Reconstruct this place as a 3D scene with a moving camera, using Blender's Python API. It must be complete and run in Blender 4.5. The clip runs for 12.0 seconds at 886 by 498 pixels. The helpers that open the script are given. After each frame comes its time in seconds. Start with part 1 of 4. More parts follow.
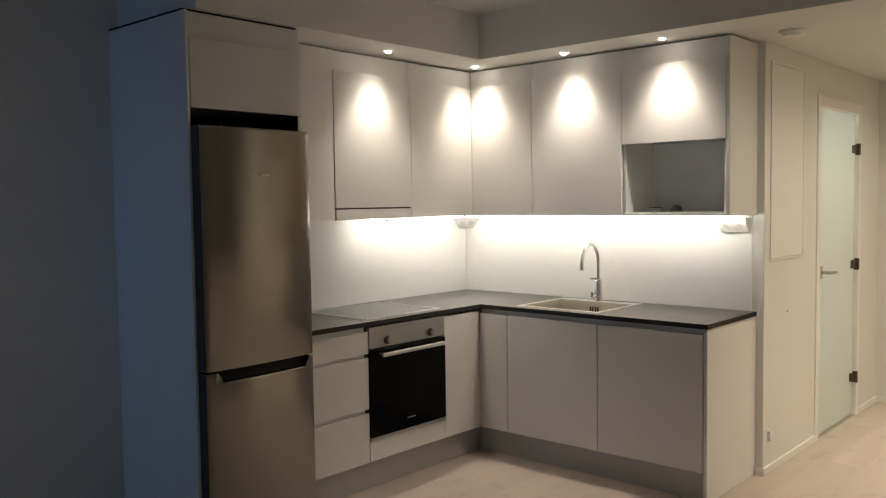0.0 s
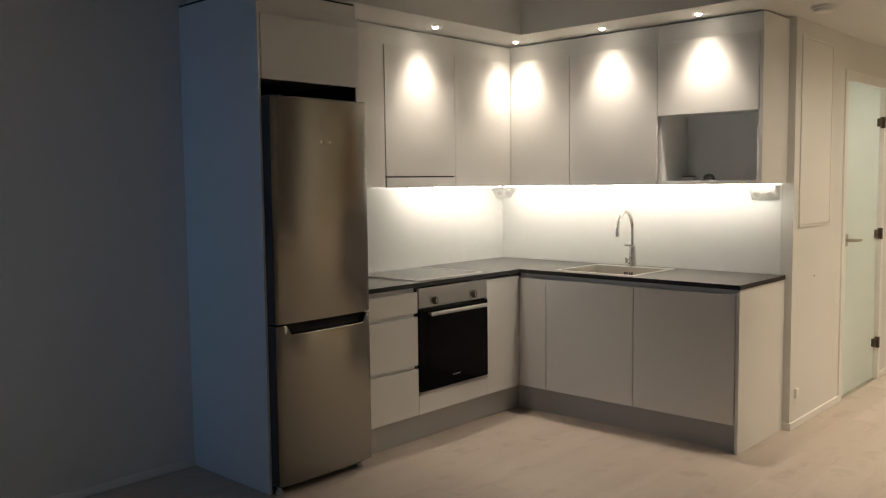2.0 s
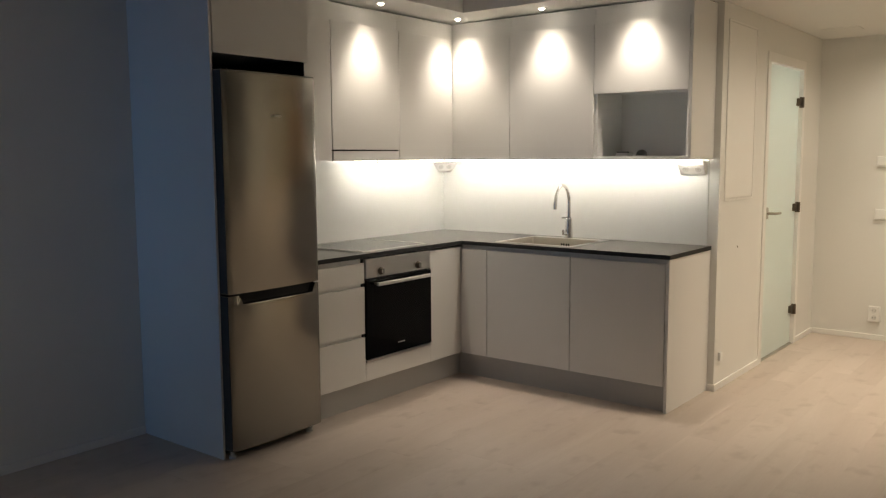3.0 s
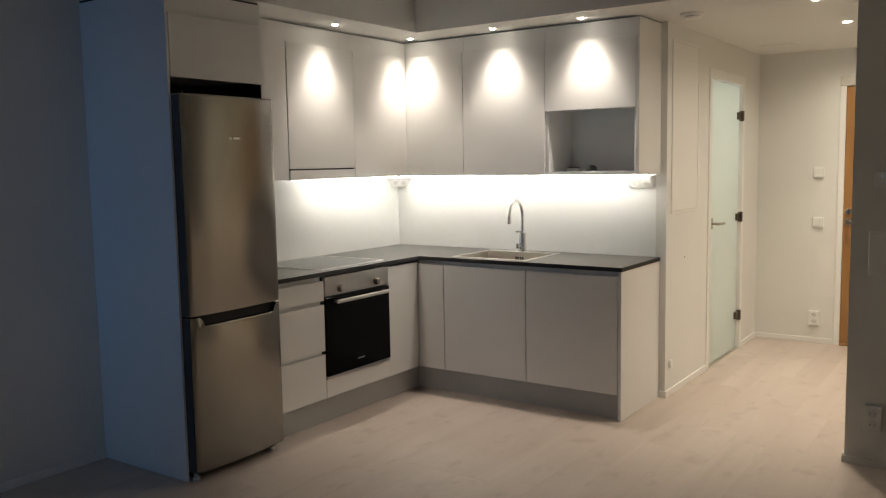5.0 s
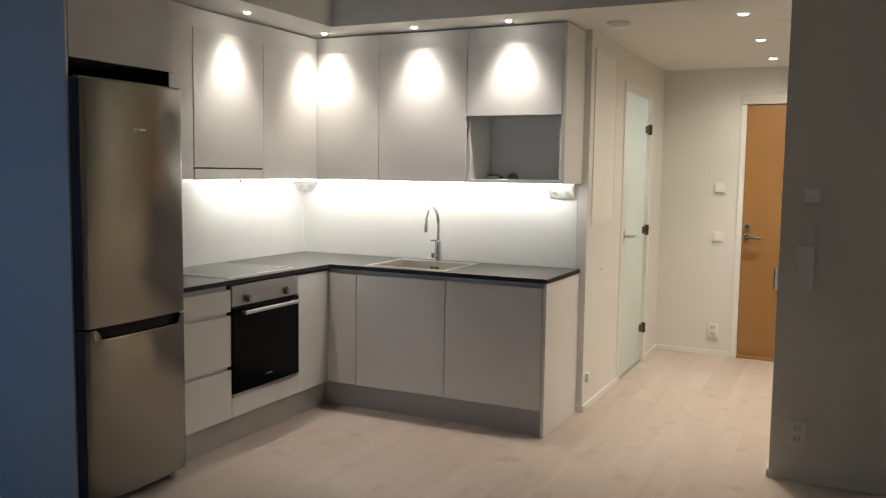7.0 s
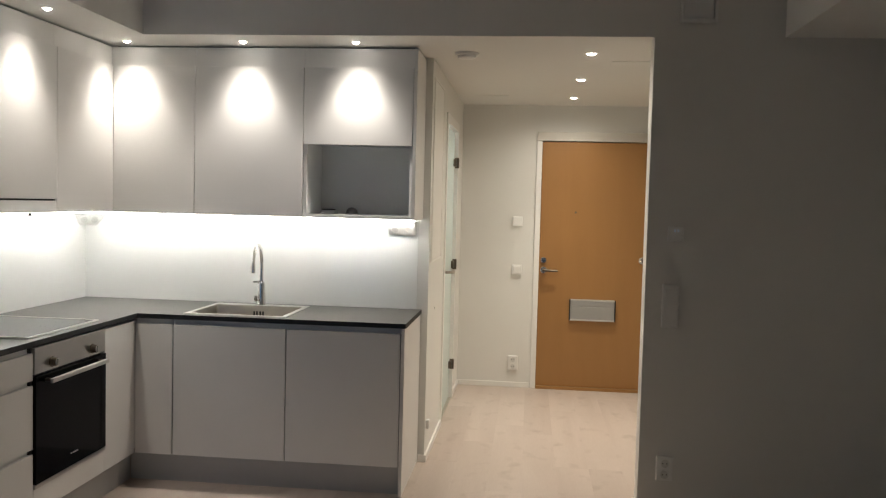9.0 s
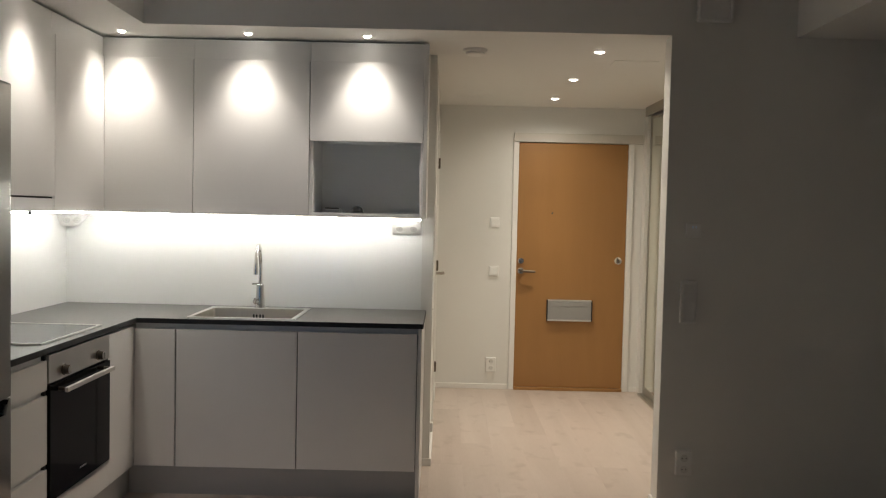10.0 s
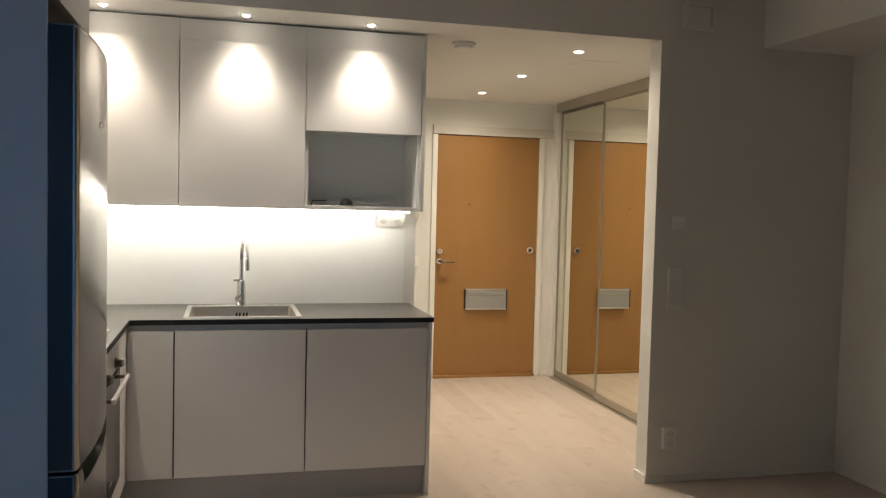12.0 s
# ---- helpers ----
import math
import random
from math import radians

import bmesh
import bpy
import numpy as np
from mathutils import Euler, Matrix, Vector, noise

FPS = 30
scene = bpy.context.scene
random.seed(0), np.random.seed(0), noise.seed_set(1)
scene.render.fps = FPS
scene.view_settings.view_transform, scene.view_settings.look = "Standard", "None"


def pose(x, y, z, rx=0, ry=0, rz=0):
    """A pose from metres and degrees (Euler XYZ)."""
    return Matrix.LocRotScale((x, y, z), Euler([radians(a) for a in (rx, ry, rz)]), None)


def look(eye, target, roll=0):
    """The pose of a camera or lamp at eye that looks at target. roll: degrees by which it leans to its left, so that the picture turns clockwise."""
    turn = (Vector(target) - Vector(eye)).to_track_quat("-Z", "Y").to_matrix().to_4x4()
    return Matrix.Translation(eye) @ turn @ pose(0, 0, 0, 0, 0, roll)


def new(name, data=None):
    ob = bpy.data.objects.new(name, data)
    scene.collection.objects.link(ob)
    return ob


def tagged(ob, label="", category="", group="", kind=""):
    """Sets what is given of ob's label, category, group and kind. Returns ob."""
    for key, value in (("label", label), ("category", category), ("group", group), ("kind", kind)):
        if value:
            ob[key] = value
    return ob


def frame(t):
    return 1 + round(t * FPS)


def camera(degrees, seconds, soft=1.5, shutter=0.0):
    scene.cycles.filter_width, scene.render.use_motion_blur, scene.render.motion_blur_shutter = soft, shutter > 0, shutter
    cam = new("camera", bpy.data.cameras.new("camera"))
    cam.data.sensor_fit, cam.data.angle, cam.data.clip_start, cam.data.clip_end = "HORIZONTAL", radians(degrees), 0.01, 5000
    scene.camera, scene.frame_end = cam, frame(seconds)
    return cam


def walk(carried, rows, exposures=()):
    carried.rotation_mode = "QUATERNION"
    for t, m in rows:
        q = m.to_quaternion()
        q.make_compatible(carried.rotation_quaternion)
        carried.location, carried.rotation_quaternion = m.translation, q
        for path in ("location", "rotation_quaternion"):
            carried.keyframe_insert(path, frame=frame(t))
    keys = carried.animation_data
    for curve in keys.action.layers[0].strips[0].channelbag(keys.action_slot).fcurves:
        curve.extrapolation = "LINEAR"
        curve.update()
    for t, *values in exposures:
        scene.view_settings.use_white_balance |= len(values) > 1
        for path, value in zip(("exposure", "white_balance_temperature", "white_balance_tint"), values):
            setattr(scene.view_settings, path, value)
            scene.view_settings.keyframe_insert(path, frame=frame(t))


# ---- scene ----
cam = camera(55.5, 12.0, 1.2)
PATH = [
    (0, (0.416, -4.559, 1.535), (-0.913, -3.068, 1.422), -0.8),
    (0.5, (0.427, -4.63, 1.515), (-0.92, -3.155, 1.412), -0.5),
    (1, (0.465, -4.707, 1.484), (-0.891, -3.241, 1.381), -0.6),
    (1.5, (0.462, -4.812, 1.48), (-0.892, -3.346, 1.347), -0.6),
    (2, (0.463, -4.882, 1.464), (-0.888, -3.415, 1.307), -0.7),
    (2.5, (0.484, -4.957, 1.464), (-0.921, -3.542, 1.307), -0.7),
    (3, (0.512, -5.05, 1.469), (-0.713, -3.485, 1.248), -0.3),
    (3.2, (0.51, -5.08, 1.471), (-0.676, -3.487, 1.233), -0.5),
    (4.8, (0.514, -5.144, 1.529), (-0.606, -3.501, 1.32), -0.8),
    (5, (0.519, -5.147, 1.526), (-0.609, -3.508, 1.323), -1.0),
    (5.5, (0.514, -5.135, 1.526), (-0.619, -3.497, 1.338), -1.0),
    (6, (0.494, -5.123, 1.512), (-0.452, -3.371, 1.327), -0.4),
    (6.5, (0.369, -5.095, 1.491), (-0.494, -3.3, 1.307), 0.3),
    (7, (0.148, -5.059, 1.498), (-0.72, -3.267, 1.316), 0.8),
    (7.5, (-0.116, -5.046, 1.504), (-0.849, -3.194, 1.33), 2.2),
    (7.7, (-0.173, -5.044, 1.511), (-0.73, -3.131, 1.342), 2.2),
    (9.3, (-0.91, -4.865, 1.53), (-1.062, -2.873, 1.435), 1.5),
    (9.5, (-1.026, -4.88, 1.51), (-1.124, -2.884, 1.422), 1.5),
    (10, (-1.258, -4.833, 1.472), (-1.261, -2.835, 1.386), 1.3),
    (10.5, (-1.513, -4.736, 1.479), (-1.375, -2.742, 1.395), 1.5),
    (11, (-1.843, -4.759, 1.477), (-1.556, -2.781, 1.393), 1.9),
    (11.5, (-2.144, -4.772, 1.474), (-1.697, -2.825, 1.376), 1.7),
    (12, (-2.374, -4.708, 1.47), (-1.874, -2.774, 1.368), 1.4),
]
# ---- camera and world ----
EXPOSURES = [(0.0, 0.01, 6750, 10), (1.5, -0.02, 6800, 10), (2.0, -0.02, 6850, 10), (2.5, 0.10, 6900, 10), (3.1, 0.03, 6850, 10), (5.5, 0.10, 6400, 10), (7.5, 0.10, 6250, 10), (9.5, -0.01, 6150, 10), (10.5, -0.21, 6350, 10), (11.5, -0.05, 6500, 10), (12.0, 0.17, 6700, 10)]
walk(cam, [(t, look(eye, target, roll)) for t, eye, target, roll in PATH], EXPOSURES)

world = bpy.data.worlds.new("dusk_sky")
scene.world = world
world.use_nodes = True
wn = world.node_tree.nodes
sky = wn.new("ShaderNodeTexSky")
sky.sky_type = "NISHITA"
sky.sun_disc = False
sky.sun_elevation = radians(1.0)
sky.sun_rotation = radians(80)
world.node_tree.links.new(sky.outputs[0], wn["Background"].inputs[0])
wn["Background"].inputs[1].default_value = 0.1

BEAM_W, SPILL_W, HALL_W, LED_E, BATH_W, DUSK_W, EVE_W = 27.5, 5.5, 49.0, 44.0, 30.0, 1.35, 0.8
WARM = (1.0, 0.885, 0.72)
SPOTC = (1.0, 0.90, 0.775)
LEDC = (1.0, 0.955, 0.86)

# ---- plan (metres) ----
WX = -3.44      # wall behind the fridge
WY = 0.012      # wall behind the sink
HX = -1.32      # left wall of the hall
HY = 2.215      # wall with the entrance door
PX = -0.16      # end of the partition
PY = -0.645     # room face of the partition and of the dropped ceiling
EX = 1.035      # right wall of the room
ZS, ZC = 2.37, 2.63
SX = -2.764     # front of the dropped ceiling over the fridge side
TY = -2.592     # outer face of the fridge housing
TX = -2.775     # front of the fridge housing
UF = -0.352     # upper door plane, sink side
UX = -3.073     # upper door plane, hob side
LF = -0.612     # lower door plane, sink side
LX = -2.812     # lower door plane, hob side


# ---- materials ----
def mat(name, color, rough=0.5, metal=0.0, vary=0.06, scale=3.0, fine=60.0, bump=0.02, stretch=(1, 1, 1), spread=0.0, coat=0.0):
    """A surface with broad and fine variation of tone, gloss and relief."""
    m = bpy.data.materials.new(name)
    m.use_nodes = True
    n, link = m.node_tree.nodes, m.node_tree.links.new
    b = n["Principled BSDF"]
    geo = n.new("ShaderNodeTexCoord")
    mp = n.new("ShaderNodeMapping")
    mp.inputs["Scale"].default_value = stretch
    link(geo.outputs["Object"], mp.inputs[0])
    big, small = n.new("ShaderNodeTexNoise"), n.new("ShaderNodeTexNoise")
    big.inputs["Scale"].default_value, small.inputs["Scale"].default_value = scale, fine
    big.inputs["Detail"].default_value, small.inputs["Detail"].default_value = 4, 3
    link(mp.outputs[0], big.inputs["Vector"])
    link(mp.outputs[0], small.inputs["Vector"])
    add = n.new("ShaderNodeMath")
    add.operation = "MULTIPLY_ADD"
    link(small.outputs[0], add.inputs[0])
    add.inputs[1].default_value = 0.4
    link(big.outputs[0], add.inputs[2])
    ramp = n.new("ShaderNodeMapRange")
    ramp.inputs["From Min"].default_value, ramp.inputs["From Max"].default_value = 0.35, 1.05
    ramp.inputs["To Min"].default_value, ramp.inputs["To Max"].default_value = 1 - vary, 1 + vary
    link(add.outputs[0], ramp.inputs["Value"])
    tone = ramp.outputs[0]
    if spread:
        info, sp, mul = n.new("ShaderNodeObjectInfo"), n.new("ShaderNodeMapRange"), n.new("ShaderNodeMath")
        sp.inputs["To Min"].default_value, sp.inputs["To Max"].default_value = 1 - spread, 1 + spread
        link(info.outputs["Random"], sp.inputs["Value"])
        mul.operation = "MULTIPLY"
        link(sp.outputs[0], mul.inputs[0])
        link(tone, mul.inputs[1])
        tone = mul.outputs[0]
    mix = n.new("ShaderNodeVectorMath")
    mix.operation = "SCALE"
    mix.inputs[0].default_value = color
    link(tone, mix.inputs["Scale"])
    link(mix.outputs[0], b.inputs["Base Color"])
    rr = n.new("ShaderNodeMapRange")
    rr.inputs["From Min"].default_value, rr.inputs["From Max"].default_value = 0.3, 1.1
    rr.inputs["To Min"].default_value, rr.inputs["To Max"].default_value = rough * 0.88, min(1, rough * 1.12)
    link(add.outputs[0], rr.inputs["Value"])
    link(rr.outputs[0], b.inputs["Roughness"])
    b.inputs["Metallic"].default_value = metal
    b.inputs["Coat Weight"].default_value = coat
    if bump:
        bp = n.new("ShaderNodeBump")
        bp.inputs["Strength"].default_value, bp.inputs["Distance"].default_value = bump, 0.004
        link(small.outputs[0], bp.inputs["Height"])
        link(bp.outputs[0], b.inputs["Normal"])
    return m


def glow(name, color, strength):
    m = bpy.data.materials.new(name)
    m.use_nodes = True
    b = m.node_tree.nodes["Principled BSDF"]
    b.inputs["Base Color"].default_value = (*color, 1)
    b.inputs["Emission Color"].default_value = (*color, 1)
    b.inputs["Emission Strength"].default_value = strength
    return m


def wood(name, light, dark, along, rough, ring=9.0, spread=0.0, bump=0.05, knots=0.0, contrast=1.0):
    """Wood with grain along the given axis (0, 1 or 2), figured broadly and finely, its pieces shifted apart."""
    m = bpy.data.materials.new(name)
    m.use_nodes = True
    n, link = m.node_tree.nodes, m.node_tree.links.new
    b = n["Principled BSDF"]
    tc, info, off = n.new("ShaderNodeTexCoord"), n.new("ShaderNodeObjectInfo"), n.new("ShaderNodeVectorMath")
    off.operation = "MULTIPLY_ADD"
    sc = n.new("ShaderNodeCombineXYZ")
    for k in range(3):
        link(info.outputs["Random"], sc.inputs[k])
    link(sc.outputs[0], off.inputs[0])
    off.inputs[1].default_value = (37.0, 53.0, 19.0)
    link(tc.outputs["Object"], off.inputs[2])
    mp = n.new("ShaderNodeMapping")
    s = [1.0, 1.0, 1.0]
    s[along] = 0.1
    mp.inputs["Scale"].default_value = s
    link(off.outputs[0], mp.inputs[0])
    broad, grain, fleck = (n.new("ShaderNodeTexNoise") for _ in range(3))
    broad.inputs["Scale"].default_value, broad.inputs["Detail"].default_value, broad.inputs["Distortion"].default_value = ring, 5, 0.9
    grain.inputs["Scale"].default_value, grain.inputs["Detail"].default_value = 130, 3
    fleck.inputs["Scale"].default_value, fleck.inputs["Detail"].default_value = 8.0, 2
    link(mp.outputs[0], broad.inputs["Vector"])
    link(mp.outputs[0], grain.inputs["Vector"])
    mp2 = n.new("ShaderNodeMapping")
    s2 = [1.0, 1.0, 1.0]
    s2[along] = 0.7
    mp2.inputs["Scale"].default_value = s2
    link(off.outputs[0], mp2.inputs[0])
    link(mp2.outputs[0], fleck.inputs["Vector"])
    a = n.new("ShaderNodeMath")
    a.operation = "MULTIPLY_ADD"
    link(grain.outputs[0], a.inputs[0])
    a.inputs[1].default_value = 0.3
    link(broad.outputs[0], a.inputs[2])
    ramp = n.new("ShaderNodeMapRange")
    ramp.inputs["From Min"].default_value, ramp.inputs["From Max"].default_value = 0.65 - 0.25 / contrast, 0.65 + 0.25 / contrast
    link(a.outputs[0], ramp.inputs["Value"])
    mix = n.new("ShaderNodeMix")
    mix.data_type = "RGBA"
    mix.inputs["A"].default_value, mix.inputs["B"].default_value = (*light, 1), (*dark, 1)
    link(ramp.outputs[0], mix.inputs["Factor"])
    col = mix.outputs["Result"]
    if knots:
        kr = n.new("ShaderNodeMapRange")
        kr.inputs["From Min"].default_value, kr.inputs["From Max"].default_value = 0.58, 0.80
        kr.inputs["To Max"].default_value = knots
        link(fleck.outputs[0], kr.inputs["Value"])
        km = n.new("ShaderNodeMix")
        km.data_type = "RGBA"
        link(kr.outputs[0], km.inputs["Factor"])
        link(col, km.inputs["A"])
        km.inputs["B"].default_value = (dark[0] * 0.62, dark[1] * 0.56, dark[2] * 0.5, 1)
        col = km.outputs["Result"]
    if spread:
        sp, mul = n.new("ShaderNodeMapRange"), n.new("ShaderNodeVectorMath")
        sp.inputs["To Min"].default_value, sp.inputs["To Max"].default_value = 1 - spread, 1 + spread
        link(info.outputs["Random"], sp.inputs["Value"])
        mul.operation = "SCALE"
        link(col, mul.inputs[0])
        link(sp.outputs[0], mul.inputs["Scale"])
        col = mul.outputs[0]
    link(col, b.inputs["Base Color"])
    rr = n.new("ShaderNodeMapRange")
    rr.inputs["To Min"].default_value, rr.inputs["To Max"].default_value = rough * 0.85, rough * 1.15
    link(broad.outputs[0], rr.inputs["Value"])
    link(rr.outputs[0], b.inputs["Roughness"])
    bp = n.new("ShaderNodeBump")
    bp.inputs["Strength"].default_value, bp.inputs["Distance"].default_value = bump, 0.002
    link(a.outputs[0], bp.inputs["Height"])
    link(bp.outputs[0], b.inputs["Normal"])
    return m


def glass(name, color, rough, ior=1.45, transmission=1.0):
    m = bpy.data.materials.new(name)
    m.use_nodes = True
    b = m.node_tree.nodes["Principled BSDF"]
    b.inputs["Base Color"].default_value = (*color, 1)
    b.inputs["Roughness"].default_value = rough
    b.inputs["IOR"].default_value = ior
    b.inputs["Transmission Weight"].default_value = transmission
    return m


WALL = mat("painted_plaster", (0.75, 0.735, 0.695), 0.75, vary=0.03, scale=1.2, fine=160, bump=0.12)
CEIL = mat("ceiling_paint", (0.75, 0.74, 0.71), 0.8, vary=0.03, scale=1.0, fine=200, bump=0.08)
LACQ = mat("white_cabinet_front", (0.78, 0.765, 0.74), 0.38, vary=0.02, scale=2.0, fine=90, bump=0.015)
CARC = mat("white_carcass_board", (0.84, 0.835, 0.825), 0.5, vary=0.03, scale=3.0, fine=120, bump=0.02)
KICK = mat("grey_plinth_board", (0.50, 0.49, 0.475), 0.45, vary=0.04, scale=3.0, fine=80, bump=0.02)
RAIL = mat("grip_channel", (0.76, 0.75, 0.73), 0.4, vary=0.03)
# Black for real dark parts and for shade painted into gaps and recesses.
DARK = mat("dark_parts_and_shade", (0.018, 0.017, 0.016), 0.7, vary=0.1)
TOP = mat("charcoal_laminate", (0.076, 0.071, 0.063), 0.33, vary=0.25, scale=40, fine=260, bump=0.03)
TEDGE = mat("black_worktop_edge", (0.006, 0.006, 0.006), 0.6, vary=0.1)
SPLASH = mat("white_glass_splashback", (0.87, 0.87, 0.845), 0.16, vary=0.012, scale=1.5, fine=40, bump=0.0)
STEEL = mat("brushed_steel", (0.265, 0.252, 0.226), 0.22, metal=1.0, vary=0.01, scale=6.0, fine=400, bump=0.008, stretch=(1, 1, 0.03))
grain = STEEL.node_tree.nodes.new("ShaderNodeCombineXYZ")
grain.inputs[2].default_value = 1.0
STEEL.node_tree.nodes["Principled BSDF"].inputs["Anisotropic"].default_value = 0.7
STEEL.node_tree.links.new(grain.outputs[0], STEEL.node_tree.nodes["Principled BSDF"].inputs["Tangent"])
STEELH = mat("brushed_steel_trim", (0.62, 0.60, 0.57), 0.3, metal=1.0, vary=0.05, scale=3.0, fine=200, bump=0.04, stretch=(1, 0.05, 1))
BOWLM = mat("brushed_bowl_steel", (0.52, 0.475, 0.41), 0.38, metal=1.0, vary=0.06, scale=5, fine=180, bump=0.03)
RIMM = mat("polished_sink_rim", (0.74, 0.72, 0.68), 0.3, metal=0.9, vary=0.04, scale=5, fine=180, bump=0.02)
HANDM = mat("satin_grey_metal", (0.60, 0.58, 0.55), 0.42, metal=0.8, vary=0.03, scale=4, fine=200, bump=0.02)
CHROME = mat("chrome", (0.74, 0.72, 0.69), 0.12, metal=1.0, vary=0.02, bump=0.0)
ALU = mat("champagne_aluminium", (0.47, 0.44, 0.38), 0.36, metal=0.85, vary=0.04, scale=2, fine=150, bump=0.02)
LBOX = mat("grey_anodised_metal", (0.44, 0.44, 0.435), 0.42, metal=0.75, vary=0.04, bump=0.02)
BADGE = mat("dull_badge_metal", (0.55, 0.54, 0.51), 0.4, metal=0.8, vary=0.04, bump=0.02)
SILVER = mat("silver_letterbox_metal", (0.66, 0.65, 0.62), 0.35, metal=0.8, vary=0.04, bump=0.02)
GUN = mat("dark_nickel", (0.16, 0.13, 0.10), 0.35, metal=0.9, vary=0.06)
BLACKG = mat("black_oven_glass", (0.004, 0.004, 0.004), 0.06, vary=0.1, bump=0.0)
BLACKG.node_tree.nodes["Principled BSDF"].inputs["Specular IOR Level"].default_value = 0.12
HOBG = mat("dark_ceramic_glass", (0.020, 0.020, 0.019), 0.12, vary=0.15, scale=20, bump=0.0)
FSIDE = mat("dark_grey_fridge_side", (0.035, 0.035, 0.036), 0.4, vary=0.06)
PLAST = mat("white_plastic", (0.80, 0.79, 0.76), 0.35, vary=0.02, bump=0.0)
SLOT = mat("grey_socket_well", (0.66, 0.65, 0.62), 0.4, vary=0.03)
TRIM = mat("white_gloss_trim", (0.82, 0.80, 0.76), 0.45, vary=0.02, bump=0.02)
# Trim darkened to the tone of the head casing's shaded face.
HEADT = mat("shade_toned_trim", (0.58, 0.55, 0.49), 0.5, vary=0.03, bump=0.02)
MIRROR = mat("mirror_silver", (0.86, 0.86, 0.77), 0.008, metal=1.0, vary=0.0, bump=0.0)
FROST = glass("frosted_glass", (0.88, 0.93, 0.885), 0.75, transmission=0.55)
CLEAR = glass("window_glass", (1, 1, 1), 0.0)
CAPM = mat("grey_cap_plastic", (0.13, 0.125, 0.12), 0.4, vary=0.08)
CABLE = mat("dark_cable_rubber", (0.05, 0.045, 0.04), 0.5)
OAK = wood("whitewashed_oak_laminate", (0.56, 0.478, 0.415), (0.445, 0.364, 0.307), 1, 0.42, ring=4, spread=0.02, bump=0.03, knots=0.45, contrast=0.75)
DOORW = wood("beech_door_veneer", (0.36, 0.182, 0.058), (0.32, 0.158, 0.049), 2, 0.42, ring=9, bump=0.02, contrast=0.6)
LAMP = glow("lit_lamp_lens", (1.0, 0.93, 0.80), 50.0)
LEDM = glow("led_diffuser", LEDC, LED_E)
DISP = glow("display_digits", (0.7, 0.8, 1.0), 0.18)


# ---- building helpers ----
ORG = {}


def thing(name, loc, label="", category="", group="", kind=""):
    e = new(name)
    e.location = loc
    ORG[e] = Vector(loc)
    return tagged(e, label, category, group, kind)


def mesh_of(name, bm, material, smooth=False):
    me = bpy.data.meshes.new(name)
    bmesh.ops.recalc_face_normals(bm, faces=bm.faces)
    for f in bm.faces:
        f.smooth = smooth
    if smooth:
        for e in bm.edges:
            e.smooth = len(e.link_faces) == 2 and e.calc_face_angle() < 0.6
    bm.to_mesh(me)
    bm.free()
    me.materials.append(material)
    return me


def part(name, bm, material, parent, label="", smooth=False):
    """One mesh object under a thing or a part; bm in world metres."""
    org = ORG[parent]
    bmesh.ops.translate(bm, verts=bm.verts, vec=-org)
    ob = new(name, mesh_of(name, bm, material, smooth))
    ob.parent = parent
    ORG[ob] = org
    return tagged(ob, label)


def single(name, bm, material, base, label="", category="", group="", kind="", smooth=False):
    """A thing that is one mesh, with its origin at base."""
    bmesh.ops.translate(bm, verts=bm.verts, vec=-Vector(base))
    ob = new(name, mesh_of(name, bm, material, smooth))
    ob.location = base
    ORG[ob] = Vector(base)
    return tagged(ob, label, category, group, kind)


def structure(name, bm, material, label, category):
    return single(name, bm, material, (0, 0, 0), label, category, "", "structure")


def B(x0, x1, y0, y1, z0, z1, bev=0.0, seg=2):
    bm = bmesh.new()
    bmesh.ops.create_cube(bm, size=1.0)
    for v in bm.verts:
        v.co = Vector((x0 + (v.co.x + 0.5) * (x1 - x0), y0 + (v.co.y + 0.5) * (y1 - y0), z0 + (v.co.z + 0.5) * (z1 - z0)))
    if bev:
        bmesh.ops.bevel(bm, geom=bm.edges[:], offset=bev, segments=seg, affect="EDGES", profile=0.5)
    return bm


def join(*bms):
    out = bmesh.new()
    for b in bms:
        me = bpy.data.meshes.new("join")
        b.to_mesh(me)
        b.free()
        out.from_mesh(me)
        bpy.data.meshes.remove(me)
    return out


